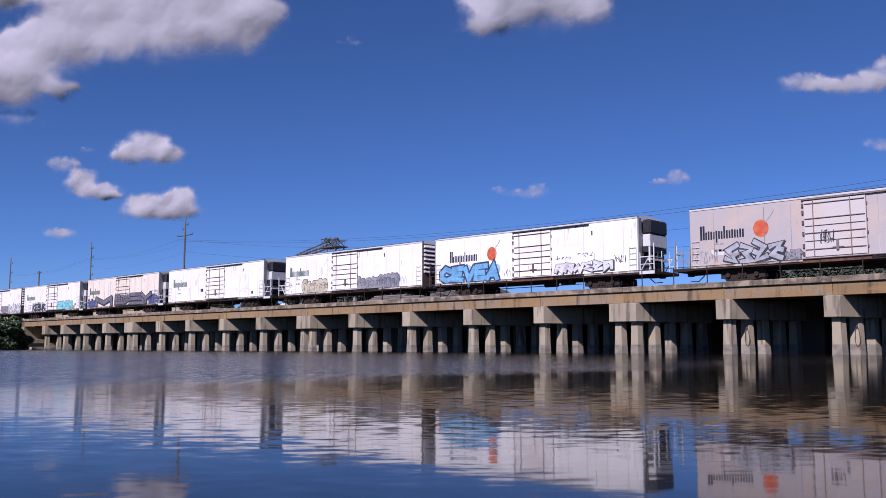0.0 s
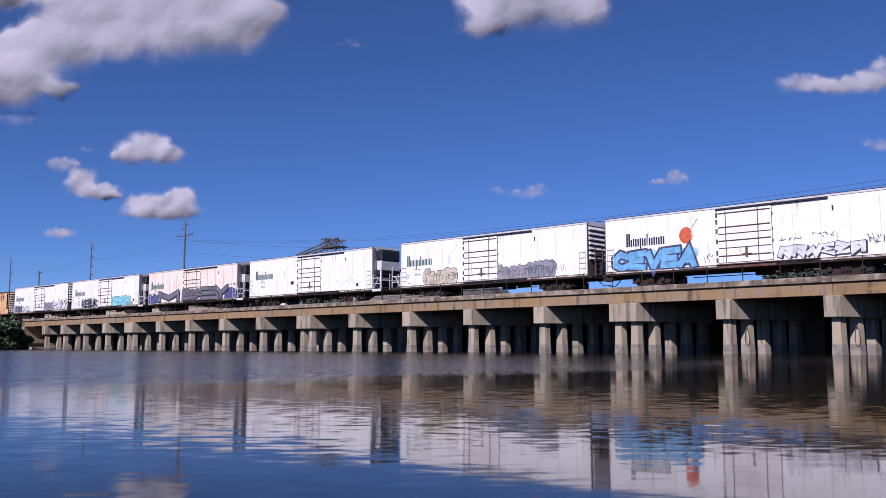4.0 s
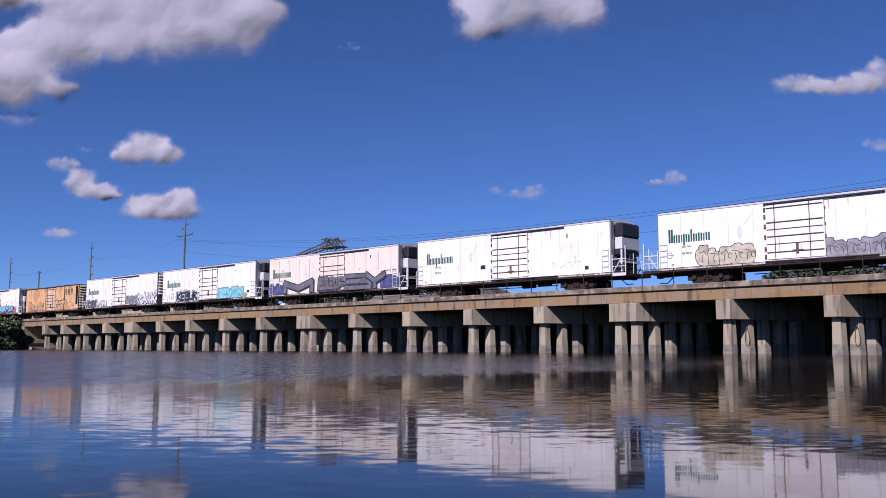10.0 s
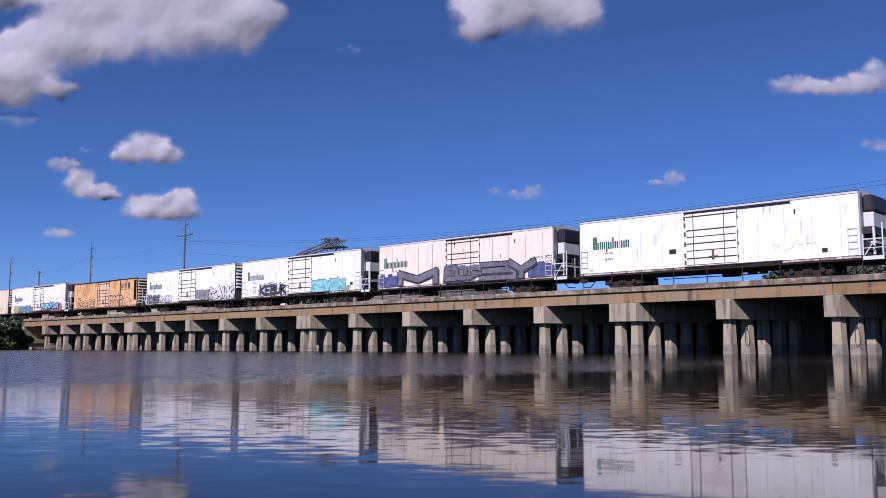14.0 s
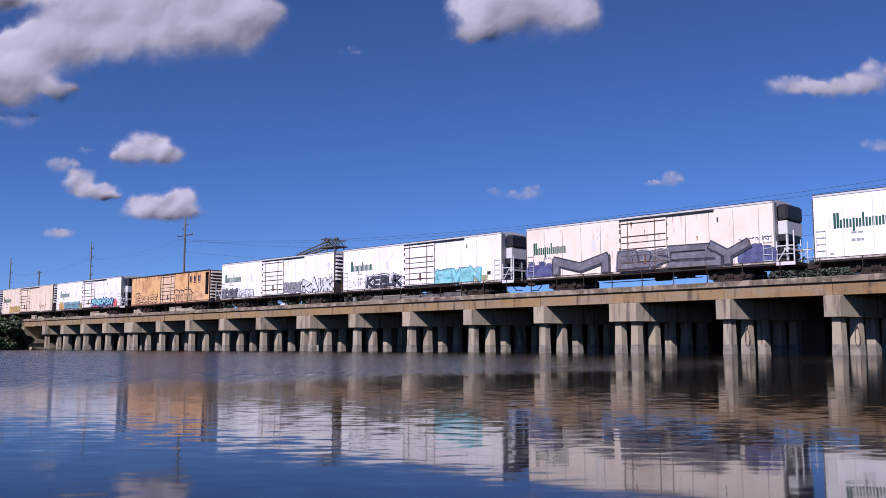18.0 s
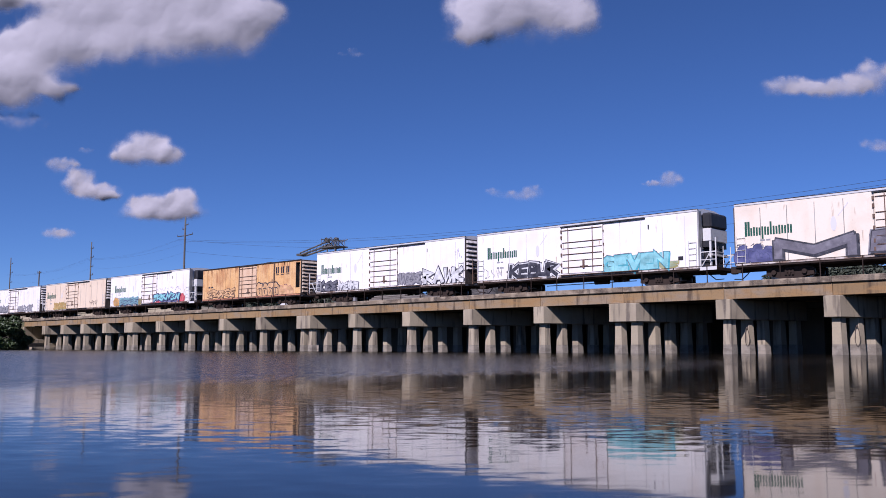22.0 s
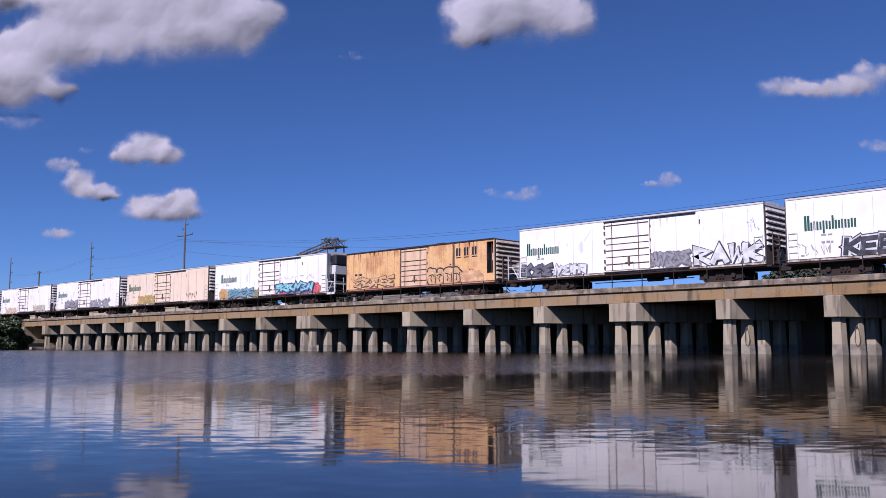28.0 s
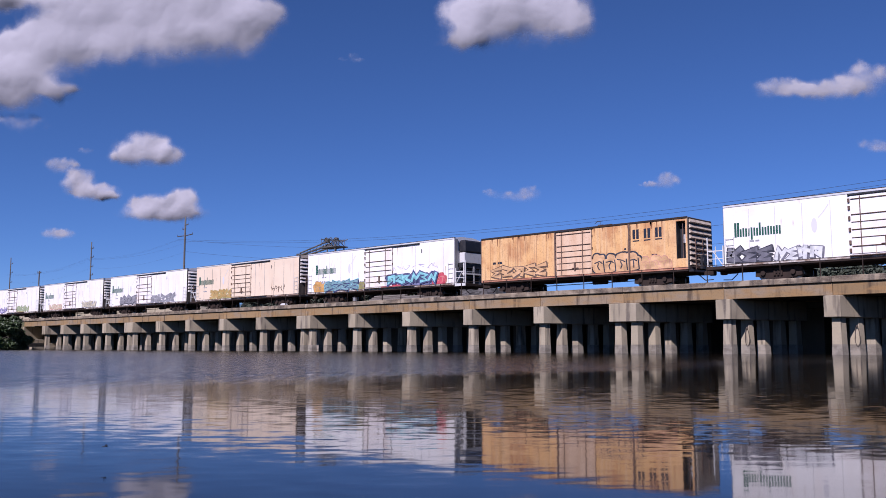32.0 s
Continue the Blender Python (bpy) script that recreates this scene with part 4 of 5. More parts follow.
def ribbed_end(car, half, sgn, z1, metal):
    e = part("ribbed_end", shared("end_wall%s%.1f" % (metal.name, z1), lambda: Shape().box(0.0, SIDE, 0.93, 0.07, -SIDE, z1), END_DARK), None, car, "corrugated steel end wall", (sgn * half, 0, 0))
    rib = shared("rib" + metal.name, lambda: Shape().add([(0.072, SIDE + 0.12, -0.13), (0.072, -SIDE - 0.12, -0.13), (0.16, -SIDE - 0.2, -0.07), (0.16, SIDE + 0.2, -0.07), (0.072, -SIDE - 0.12, 0.11), (0.072, SIDE + 0.12, 0.11)], [(0, 1, 2, 3), (3, 2, 4, 5), (0, 3, 5), (1, 4, 2)]), RIB_PALE if metal is GREY_METAL else metal)
    n, low = (7, 2.15) if metal is GREY_METAL else (9, 1.3)
    for i in range(n):
        part("rib", rib, None, e, loc=(0, 0, low + (z1 - 0.2 - low) * i / (n - 1)))
    part("end_ladder", shared("end_ladder", lambda: ladder_shape(5, 0.9, 1.05), RUSTY_ROD), None, e, loc=(0.16, -0.8, 0))
    part("brake_stand", shared("brake_stand", lambda: Shape().box(0.08, -0.25, 1.0, 0.3, 0.35, 1.9, 0.03).tube((0.28, 0.05, 1.5), (0.36, 0.05, 1.5), 0.28, 14).box(0.05, -1.5, 0.78, 0.34, 1.5, 0.9), BLACK), None, e)
    if sgn < 0:
        e.rotation_euler = (0, 0, math.pi)


def ladder_shape(n, width, z0):
    s = Shape()
    for i in range(n):
        s.tube((0, 0, z0 + i * 0.36), (0, width, z0 + i * 0.36), 0.025, 5)
    s.tube((0, 0, z0 - 0.1), (0, 0, z0 + n * 0.36), 0.03, 5).tube((0, width, z0 - 0.1), (0, width, z0 + n * 0.36), 0.03, 5)
    return s


def side_ladder():
    s = Shape()
    for i in range(5):
        s.tube((-0.25, SIDE - 0.05, 1.1 + i * 0.36), (0.25, SIDE - 0.05, 1.1 + i * 0.36), 0.018, 5)
    for x in (-0.25, 0.25):
        s.tube((x, SIDE - 0.05, 1.0), (x, SIDE - 0.05, 2.65), 0.014, 4)
    return s


def wordmark(car, x, material):
    """The brand mark as plain upright bars of its size and colour, tallest at the head, one hanging lower."""
    y = SIDE - 0.006
    for k in range(17):
        wide = 0.135 if k < 2 else 0.112
        lo, hi = 2.60 - (0.20 if k == 6 else 0) + 0.015 * (k % 2), 3.12 + (0.34 if k < 2 else 0.24 if k == 9 else -0.025 * (k % 3))
        bar = shared("bar%.2f%.2f%s" % (lo, hi, material.name), lambda: Shape().add([(0, y, lo), (wide, y, lo), (wide, y, hi), (0, y, hi)], [(0, 1, 2, 3)]), material)
        part("wordmark_bar", bar, None, car, loc=(x - 1.20 + k * 0.166, 0, 0))


def bars(car, items, material, name="stencil"):
    for x0, z0, x1, z1 in items:
        part(name, Shape().add([(x0, SIDE - 0.005, z0), (x1, SIDE - 0.005, z0), (x1, SIDE - 0.005, z1), (x0, SIDE - 0.005, z1)], [(0, 1, 2, 3)]), material, car)


def blob(rnd, cx, cz, rx, rz, jag, lean):
    """A closed sprayed shape: a rounded block, wavy or spiked, as (angle, radius) pairs with its centre and lean."""
    n = 26
    ph = [rnd.uniform(0, 6.28) for _ in range(4)]
    out = []
    for i in range(n):
        a = 2 * math.pi * i / n
        c, d = abs(math.cos(a)) / rx, abs(math.sin(a)) / rz
        r = (c ** 3.4 + d ** 3.4) ** (-1 / 3.4)
        r *= 1 + 0.09 * math.sin(2 * a + ph[0]) + 0.07 * math.sin(3 * a + ph[1]) + 0.5 * jag * math.sin(5 * a + ph[2])
        if jag > 0.1 and rnd.random() < 0.35:
            r *= 1 + rnd.uniform(-2.0, 1.3) * jag
        out.append((a, r))
    return cx, cz, lean, out


def blob_face(s, b, grow, y):
    cx, cz, lean, out = b
    pts = []
    for a, r in out:
        z = (r + grow) * math.sin(a)
        pts.append((cx + (r + grow) * math.cos(a) + lean * z, y, cz + z))
    s.add(pts, [tuple(range(len(pts)))])


FIGURES = {}
FIGURES.update({"C": [[(1, 0.85), (0.45, 1), (0, 0.7), (0, 0.3), (0.45, 0), (1, 0.2)]], "G": [[(1, 0.85), (0.4, 1), (0, 0.7), (0, 0.3), (0.4, 0), (1, 0.1), (1, 0.5), (0.6, 0.5)]]})
FIGURES.update({"E": [[(1, 1), (0, 0.95), (0, 0.05), (1, 0)], [(0, 0.5), (0.8, 0.52)]], "V": [[(0, 1), (0.5, 0), (1, 1)]], "N": [[(0, 0), (0.05, 1), (0.9, 0.05), (1, 1)]]})
FIGURES.update({"A": [[(0, 0), (0.5, 1), (1, 0)], [(0.25, 0.35), (0.8, 0.35)]], "L": [[(0, 1), (0, 0.05), (1, 0.1)]], "K": [[(0, 0), (0, 1)], [(1, 1), (0.1, 0.5), (1, 0)]]})
FIGURES.update({"B": [[(0, 0), (0, 1)], [(0, 1), (0.8, 0.95), (0.8, 0.58), (0.1, 0.52)], [(0.1, 0.5), (1, 0.45), (1, 0.02), (0, 0)]], "U": [[(0, 1), (0.1, 0.1), (0.85, 0.05), (1, 1)]], "R": [[(0, 0), (0, 1), (1, 0.8), (0.1, 0.5), (1, 0)]]})
FIGURES.update({"W": [[(0, 1), (0.25, 0), (0.5, 0.7), (0.75, 0), (1, 1)]], "M": [[(0, 0), (0.0, 1)], [(0, 1), (0.5, 0.35), (1, 1)], [(1, 1), (1, 0)]], "S": [[(1, 0.9), (0.1, 0.8), (0.9, 0.3), (0, 0.05)]]})
FIGURES.update({"Y": [[(0, 1), (0.45, 0.45)], [(1, 1), (0.45, 0.45), (0.45, 0)]], "I": [[(0.5, 0), (0.5, 1)]]})
FIGURES.update({"p": [[(0, 0.1), (0.25, 1), (0.6, 0.35), (1, 0.9)]], "q": [[(0, 0.9), (0.1, 0.1), (0.9, 0.2), (0.8, 0.9), (0.4, 0.55)]], "r": [[(0.1, 0), (0, 0.8), (0.9, 1), (0.3, 0.5), (1, 0.05)]]})
FIGURES.update({"s": [[(0, 0.2), (0.9, 0), (0.2, 0.7), (1, 1)], [(0.6, 0.35), (1, 0.5)]], "t": [[(0, 1), (1, 0.75), (0.35, 0.5), (0.9, 0.1), (0.1, 0)]], "u": [[(0.5, 0), (0.4, 1)], [(0, 0.6), (1, 0.85), (0.9, 0.2)]]})


def figures(car, x0, x1, z0, z1, fill, line, rnd, rim, glow, lift, marks, mass, weight):
    """A sprayed piece of blocky stroke figures, each filled and outlined, with an outer halo; mass: a ragged sprayed ground under them."""
    n = len(marks)
    cell = (x1 - x0) / n
    y = SIDE - 0.006 - lift
    piece = None
    for i in range(n if mass else 0):
        base = Shape()
        blob_face(base, blob(rnd, x0 + (i + 0.5) * cell, (z0 + z1) / 2, cell * 0.60, (z1 - z0) * 0.43, 0.10, 0.05), 0.0, y - 0.0004 * i)
        ob = part("spray_patch" if piece else "graffiti", base, SPRAY[mass], piece or car)
        piece = piece or ob
    y -= 0.006
    blunt = 0.35
    w = (z1 - z0) * weight if n == 1 else min(cell * 0.36, (z1 - z0) * 0.30)
    layers = ([(glow, w + 2.6 * rim)] if glow else []) + [(line, w + 1.1 * rim), (fill, w - 0.4 * rim)]
    for i, mark in enumerate(marks):
        lo, hi = z0 + w * 0.5 + rnd.uniform(0, 0.06), z1 - w * 0.5 - rnd.uniform(0, 0.10) * (z1 - z0)
        left, wide, lean = x0 + i * cell + w * 0.35, cell - w * 0.5, rnd.uniform(-0.06, 0.14) if n > 1 else 0.0
        fx, fz = (rnd.random() < 0.5 and mark.islower()), (rnd.random() < 0.5 and mark.islower())
        runs = []
        for run in FIGURES[mark]:
            run = [(1 - a if fx else a, 1 - b if fz else b) for a, b in run]
            runs.append([(left + wide * a + lean * b * cell, lo + (hi - lo) * (b + rnd.uniform(-0.04, 0.04))) for a, b in run])
        whole, counts = Shape(), []
        for j, pts in enumerate(runs):
            edge = None
            for k, (tone, width) in enumerate(layers):
                coats = [(pts, -0.0034 * k - 0.0006 * j)]
                if k == len(layers) - 2:
                    coats.insert(0, ([(a + 0.07, b - 0.06) for a, b in pts], -0.0034 * k + 0.0004))
                for path, dy in coats:
                    first = len(whole.v)
                    whole.stroke(path, width, y + dy, blunt)
                    counts += [k] * (len(whole.f) - len(counts))
                    if edge is not None:
                        whole.f.append((edge, edge + 1, first + 1, first))
                        counts.append(max(k - 1, 0))
                    edge = first
        slots = [tone for tone, _ in layers]
        me = whole.mesh("spray_shape", SPRAY[slots[0]])
        for tone in slots[1:]:
            me.materials.append(SPRAY[tone])
        me.polygons.foreach_set("material_index", counts)
        ob = part("spray_shape" if piece else "graffiti", me, None, piece or car)
        piece = piece or ob
        y -= 0.0032


def graffiti(car, x0, x1, z0, z1, n, fill, line, seed, weight=0.26, rim=0.09, glow=None, bubble=False, lift=0.0, marks=None, mass=None):
    """A sprayed piece: overlapping shapes with an outline, inner lines and lights."""
    rnd = random.Random(seed)
    if not bubble:
        return figures(car, x0, x1, z0, z1, fill, line, rnd, max(rim, 0.05), glow, lift, marks or [rnd.choice("pqrstu") for _ in range(n)], mass, weight)
    cell = (x1 - x0) / n
    y = SIDE - 0.006 - lift
    rim = max(rim, 0.05)
    blobs = []
    for i in range(n):
        cx, top = x0 + (i + 0.5) * cell, z1 - rnd.uniform(0, 0.22) * (z1 - z0)
        blobs.append(blob(rnd, cx, (z0 + top) / 2, cell * 0.62, (top - z0) / 2, 0.02, rnd.uniform(-0.12, 0.2)))
        for _ in range(2):
            r = cell * rnd.uniform(0.26, 0.36)
            blobs.append(blob(rnd, cx + rnd.uniform(-0.3, 0.3) * cell, top - r * 0.4, r, r * 1.15, 0.0, 0.0))
    edge, inner, curls = Shape(), Shape(), Shape()
    for k, b in enumerate(blobs):
        blob_face(edge, b, rim, y - 0.0003 * k)
        blob_face(inner, b, 0.0, y - 0.010 - 0.0003 * k)
    y -= 0.012 + 0.0003 * len(blobs)
    for i in range(n):
        cx, h = x0 + (i + 0.5) * cell, z1 - z0
        bend = [(cx + cell * rnd.uniform(-0.12, 0.12), z0 + h * f) for f in (0.22, 0.42, 0.62)]
        curls.stroke(bend, rim * 0.8, y)
        ring = [(cx + cell * (0.45 + 0.16 * math.cos(q)), z0 + h * (0.5 + 0.16 * math.sin(q))) for q in (0.3, 1.4, 2.6, 3.9, 5.2)]
        curls.stroke(ring if rnd.random() < 0.6 else [(cx + cell * 0.5, z0 + h * 0.1), (cx + cell * 0.42, z0 + h * 0.75)], rim * 0.8, y)
        curls.stroke([(cx - cell * 0.35, z0 + h * rnd.uniform(0.6, 0.8)), (cx + cell * 0.1, z0 + h * rnd.uniform(0.68, 0.82)), (cx + cell * 0.3, z0 + h * 0.6)], rim * 0.7, y)
    counts = [len(edge.f), len(inner.f), len(curls.f)]
    edge.add(inner.v, inner.f).add(curls.v, curls.f)
    me = edge.mesh("graffiti", SPRAY[line])
    me.materials.append(SPRAY[fill])
    me.polygons.foreach_set("material_index", [0] * counts[0] + [1] * counts[1] + [0] * counts[2])
    return part("graffiti", me, None, car)


def scribble(car, x0, x1, z0, z1, n, ink, seed, w=0.035, lift=0.0):
    rnd = random.Random(seed)
    for i in range(n):
        cx = x0 + (x1 - x0) * (i + 0.5) / n
        k = (x1 - x0) / n * 0.6
        part("scribble", Shape().stroke([(cx + rnd.uniform(-k, k), rnd.uniform(z0, z1)) for _ in range(4)], w, SIDE - 0.005 - lift - 0.0003 * i), SPRAY[ink], car)


def plug_door(car, x0, x1, z0, z1, paint, rods, track_end):
    door = part("door", shared("door%s%.2f%.2f" % (paint.name, x0, z1), lambda: Shape().box(x0, SIDE - 0.05, z0, x1, SIDE + 0.02, z1, 0.015), paint), None, car)
    w = x1 - x0
    for fx in (0.16, 0.76):
        x = x0 + fx * w
        part("locking_bar", shared("vbar%.2f%.2f%s" % (x, z1, rods.name), lambda: Shape().tube((x, SIDE - 0.085, z0 + 0.05), (x, SIDE - 0.085, z1 - 0.02), 0.025), rods), None, door)
    for fz in (0.95, 0.68, 0.55, 0.42, 0.28, 0.13):
        z = z0 + fz * (z1 - z0)
        r = 0.016 if fz in (0.55, 0.28) else 0.026
        part("door_rail", shared("hbar%.2f%.2f%s" % (x0, z, rods.name), lambda: Shape().tube((x0 + 0.05, SIDE - 0.08, z), (x1 - 0.05, SIDE - 0.08, z), r), rods), None, door)
    part("latch", shared("latch%.2f%s" % (x0, rods.name), lambda: Shape().box(x0 + 0.52 * w, SIDE - 0.13, z0 + 0.3, x0 + 0.56 * w, SIDE - 0.06, z0 + 0.85).tube((x0 + 0.46 * w, SIDE - 0.1, z0 + 0.45), (x0 + 0.64 * w, SIDE - 0.1, z0 + 0.45), 0.03), rods), None, door)
    for f in (0.06, 0.2, 0.42, 0.62, 0.8, 0.93):
        part("hinge", shared("hinge", lambda: Shape().box(-0.05, SIDE - 0.09, -0.11, 0.05, SIDE, 0.11, 0.01), RUSTY_ROD), None, door, loc=(x0 - 0.06, 0, z0 + f * (z1 - z0)))
    for f in (0.12, 0.36, 0.58, 0.86):
        part("bracket", shared("bracket", lambda: Shape().box(-0.035, SIDE - 0.075, -0.07, 0.035, SIDE, 0.07, 0.01), RUSTY_ROD), None, door, loc=(x1 + 0.045, 0, z0 + f * (z1 - z0)))
    part("door_edge", shared("edge%.2f%.2f" % (x1, z1), lambda: Shape().box(x1 + 0.005, SIDE - 0.03, z0, x1 + 0.03, SIDE, z1), RUSTY_ROD), None, door)
    part("door_track", shared("track%.2f%.2f%s" % (x0, track_end, rods.name), lambda: Shape().box(x0 - 0.1, SIDE - 0.11, z1 + 0.05, track_end, SIDE - 0.0, z1 + 0.12, 0.01), BLACK if rods is RUSTY_ROD else rods), None, car)
    part("lower_track", shared("ltrack%.2f%.2f%s" % (x0, track_end, rods.name), lambda: Shape().box(x0 - 0.1, SIDE - 0.13, z0 - 0.14, track_end * 0.9, SIDE - 0.0, z0 - 0.07, 0.01), rods), None, car)


def body_shape(half, z1):
    """The box of a car with a slightly crowned roof."""
    s = Shape()
    prof = [(SIDE, 0.93), (SIDE, z1 - 0.12), (SIDE + 0.10, z1 - 0.02), (-0.7, z1 + 0.10), (0.7, z1 + 0.10), (-SIDE - 0.10, z1 - 0.02), (-SIDE, z1 - 0.12), (-SIDE, 0.93)]
    n = len(prof)
    s.add([(-half, y, z) for y, z in prof] + [(half, y, z) for y, z in prof], [tuple(range(n)), tuple(reversed(range(n, 2 * n)))] + [(i, n + i, n + (i + 1) % n, (i + 1) % n) for i in range(n)])
    return s


def seams(car, x0, x1, pitch, z1, material):
    me = shared("seam%.2f%s" % (z1, material.name), lambda: Shape().box(-0.018, -0.012, 0.97, 0.018, 0.0, z1 - 0.14), material)
    x = x0 + pitch
    while x < x1 - 0.3:
        part("panel_seam", me, None, car, loc=(x, SIDE, 0))
        part("panel_seam", me, None, car, loc=(x, -SIDE + 0.012, 0))
        x += pitch


def wagon(left, right, paint, unit, label, red=False, logo=GREEN_INK, mark=None, ball=None, shift=None):
    mark = mark if mark is not None else -7.15 if unit < 0 or paint == "aged" else -6.75
    ball = ball if ball is not None else -3.7 if unit < 0 else -3.3
    half = (right - left) / 2
    car = thing("refrigerator_car", ((left + right) / 2, TRACK, RAIL_TOP), label, "railway car", "cars of the train")
    paint = PAINT[paint]
    part("body", shared("reefer%.2f%s" % (half, paint.name), lambda: body_shape(half, 4.57), paint), None, car)
    seams(car, -half, half, 1.55, 4.36, SEAM_PALE if paint is PAINT["clean"] else SEAM)
    part("roof_edge", shared("roof_edge%.2f" % half, lambda: Shape().box(-half - 0.02, SIDE - 0.03, 4.43, half + 0.02, SIDE + 0.12, 4.54, 0.01).box(-half - 0.02, -SIDE - 0.12, 4.43, half + 0.02, -SIDE + 0.03, 4.54, 0.01), ROOF_WHITE), None, car)
    part("roof_line", shared("roof_line%.2f" % half, lambda: Shape().box(-half - 0.02, SIDE - 0.01, 4.545, half + 0.02, SIDE + 0.14, 4.585), UNDER), None, car)
    part("side_sill", shared("side_sill%.2f%s" % (half, paint.name), lambda: Shape().box(-half, SIDE - 0.025, 0.93, half, SIDE + 0.03, 1.045, 0.008), SILL), None, car)
    underframe(car, half)
    for x in (-6.0, 6.0):
        truck(car, x)
    d = shift if shift is not None else (-0.95 if unit < 0 else 0.0)
    plug_door(car, -1.15 + d, 2.15 + d, 1.16, 4.28, DOOR_PAINT if paint is PAINT["clean"] else GREY_DOOR if paint is PAINT["grey"] else paint, GREY_ROD if paint is PAINT["grey"] else RUSTY_ROD, 5.35 + d)
    if red:
        part("door_sill", shared("door_sill%.2f" % d, lambda: Shape().box(-1.3 + d, SIDE - 0.06, 0.82, 2.35 + d, SIDE + 0.02, 1.10, 0.02), RUST_SILL), None, car, "rusty brown door sill")
    bars(car, [(5.52 + d, 3.62, 5.62 + d, 3.92)], BLACK, "vent_slot")
    bars(car, [(mark - 0.3, 2.27, mark - 0.02, 2.37), (mark + 0.06, 2.27, mark + 0.3, 2.37), (mark - 0.3, 1.85, mark - 0.1, 1.99), (mark - 0.04, 1.85, mark + 0.16, 1.99), (mark + 0.2, 1.85, mark + 0.34, 1.97), (-8.2, 1.2, -8.0, 1.3)], GREY_INK)
    part("ladder", shared("side_ladder", side_ladder, WHITE_METAL), None, car, loc=(-half + 0.35, 0, 0))
    part("ladder", SHARED["side_ladder"], None, car, loc=(half - 0.35, 0, 0))
    wordmark(car, mark, logo)
    rnd = random.Random(int(-left * 10))
    for i in range(14 if paint is PAINT["aged"] or paint is PAINT["worn"] else 7):
        x, w = (rnd.uniform(-1.0 + d, 5.2 + d), 0.05) if i % 2 else (rnd.uniform(-half + 0.6, half - 0.6), 0.04)
        top = 4.25 if i % 2 and x > 2.4 + d else rnd.choice((1.6, 1.9, 2.4, 3.2))
        low = top - rnd.uniform(0.25, 0.9)
        y = SIDE - (0.053 if -1.15 + d < x < 2.15 + d else 0.0045)
        part("rust_streak", Shape().add([(x - w * 0.3, y, max(low, 1.07)), (x + w * 0.2, y, max(low, 1.07)), (x + w, y, top), (x - w, y, top)], [(0, 1, 2, 3)]), STAIN, car)
    if paint is PAINT["aged"]:
        for i in range(16):
            x, z = rnd.uniform(-1.1 + d, 5.0 + d), rnd.choice((1.7, 2.2, 2.9, 3.6, 4.2))
            w, drop = rnd.uniform(0.02, 0.07), rnd.uniform(0.15, 0.55)
            y = SIDE - (0.054 if -1.15 + d < x < 2.15 + d else 0.005)
            part("rust_streak", Shape().add([(x - w * 0.3, y, z - drop), (x + w * 0.3, y, z - drop), (x + w, y, z), (x - w, y, z)], [(0, 1, 2, 3)]), RUST_RUN, car)
    part("round_emblem", Shape().disc(ball, SIDE - 0.006, 3.02 if red else 2.9, 0.46 if red else 0.16, 0.51 if red else 0.4, 28), RED_BALL if red else PALE_BALL, car, "round orange fruit emblem" if red else "faded round emblem")
    part("straw_emblem", Shape().stroke([(ball + 0.25, 3.32), (ball + 0.53, 3.62), (ball + 0.8, 3.98)], 0.05, SIDE - 0.008), GREY_INK if red else PALE_BALL, car)
    for sgn in (-1, 1):
        if unit == sgn:
            platform_end(car, half, sgn, GREY_METAL if paint is PAINT["grey"] else WHITE_METAL)
        else:
            ribbed_end(car, half, sgn, 4.36, GREY_METAL)
    return car


CARS = []
c = wagon(-26.2, -8.1, "grey", -1, "greyed white refrigerator car with silver and blue graffiti", True, NAVY_INK, -7.2, -4.6)
graffiti(c, -6.9, -3.4, 1.0, 2.42, 4, "steel", "black", 11, 0.3, 0.09, None)
graffiti(c, 2.4, 6.9, 1.05, 2.7, 4, "paleblue", "black", 12, 0.4, 0.06, "white")
scribble(c, -9.0, -7.3, 1.1, 2.1, 9, "grey", 13, 0.05)
graffiti(c, -3.3, -2.3, 1.05, 1.7, 3, "grey", "slate", 14, 0.3, 0.05)
scribble(c, -1.3, -0.5, 1.85, 2.6, 9, "black", 15, 0.05, 0.055)
bars(c, [(-7.7, 1.62, -6.9, 1.98)], WHITE_METAL, "number_panel")
CARS.append(c)
c = wagon(-48.0, -29.9, "clean", 1, "white refrigerator car with bright blue and outlined graffiti", True, NAVY_INK, -6.3, -3.25)
graffiti(c, -8.45, -2.7, 0.98, 2.42, 5, "blue", "navy", 21, 0.42, 0.09, "black", marks="CEVEA", mass="paleblue")
bars(c, [(-6.75, 1.72, -6.0, 2.02)], WHITE_METAL, "number_panel")
graffiti(c, 2.45, 7.1, 1.12, 2.0, 6, "white", "black", 22, 0.2, 0.05)
scribble(c, 2.4, 3.9, 2.15, 2.42, 5, "black", 23)
scribble(c, 4.4, 5.6, 2.2, 2.5, 4, "black", 24)
scribble(c, 7.3, 8.2, 1.6, 2.2, 7, "black", 25)
scribble(c, -2.1, -1.5, 1.2, 1.8, 5, "black", 26, 0.025)
CARS.append(c)
c = wagon(-67.6, -49.5, "clean", -1, "white refrigerator car with rows of grey bubble graffiti")
graffiti(c, -6.4, -2.9, 1.0, 2.15, 5, "cream", "black", 31, 0.3, 0.045, None, True)
graffiti(c, 1.2, 4.1, 1.02, 2.0, 5, "grey", "black", 32, 0.3, 0.05, None, True)
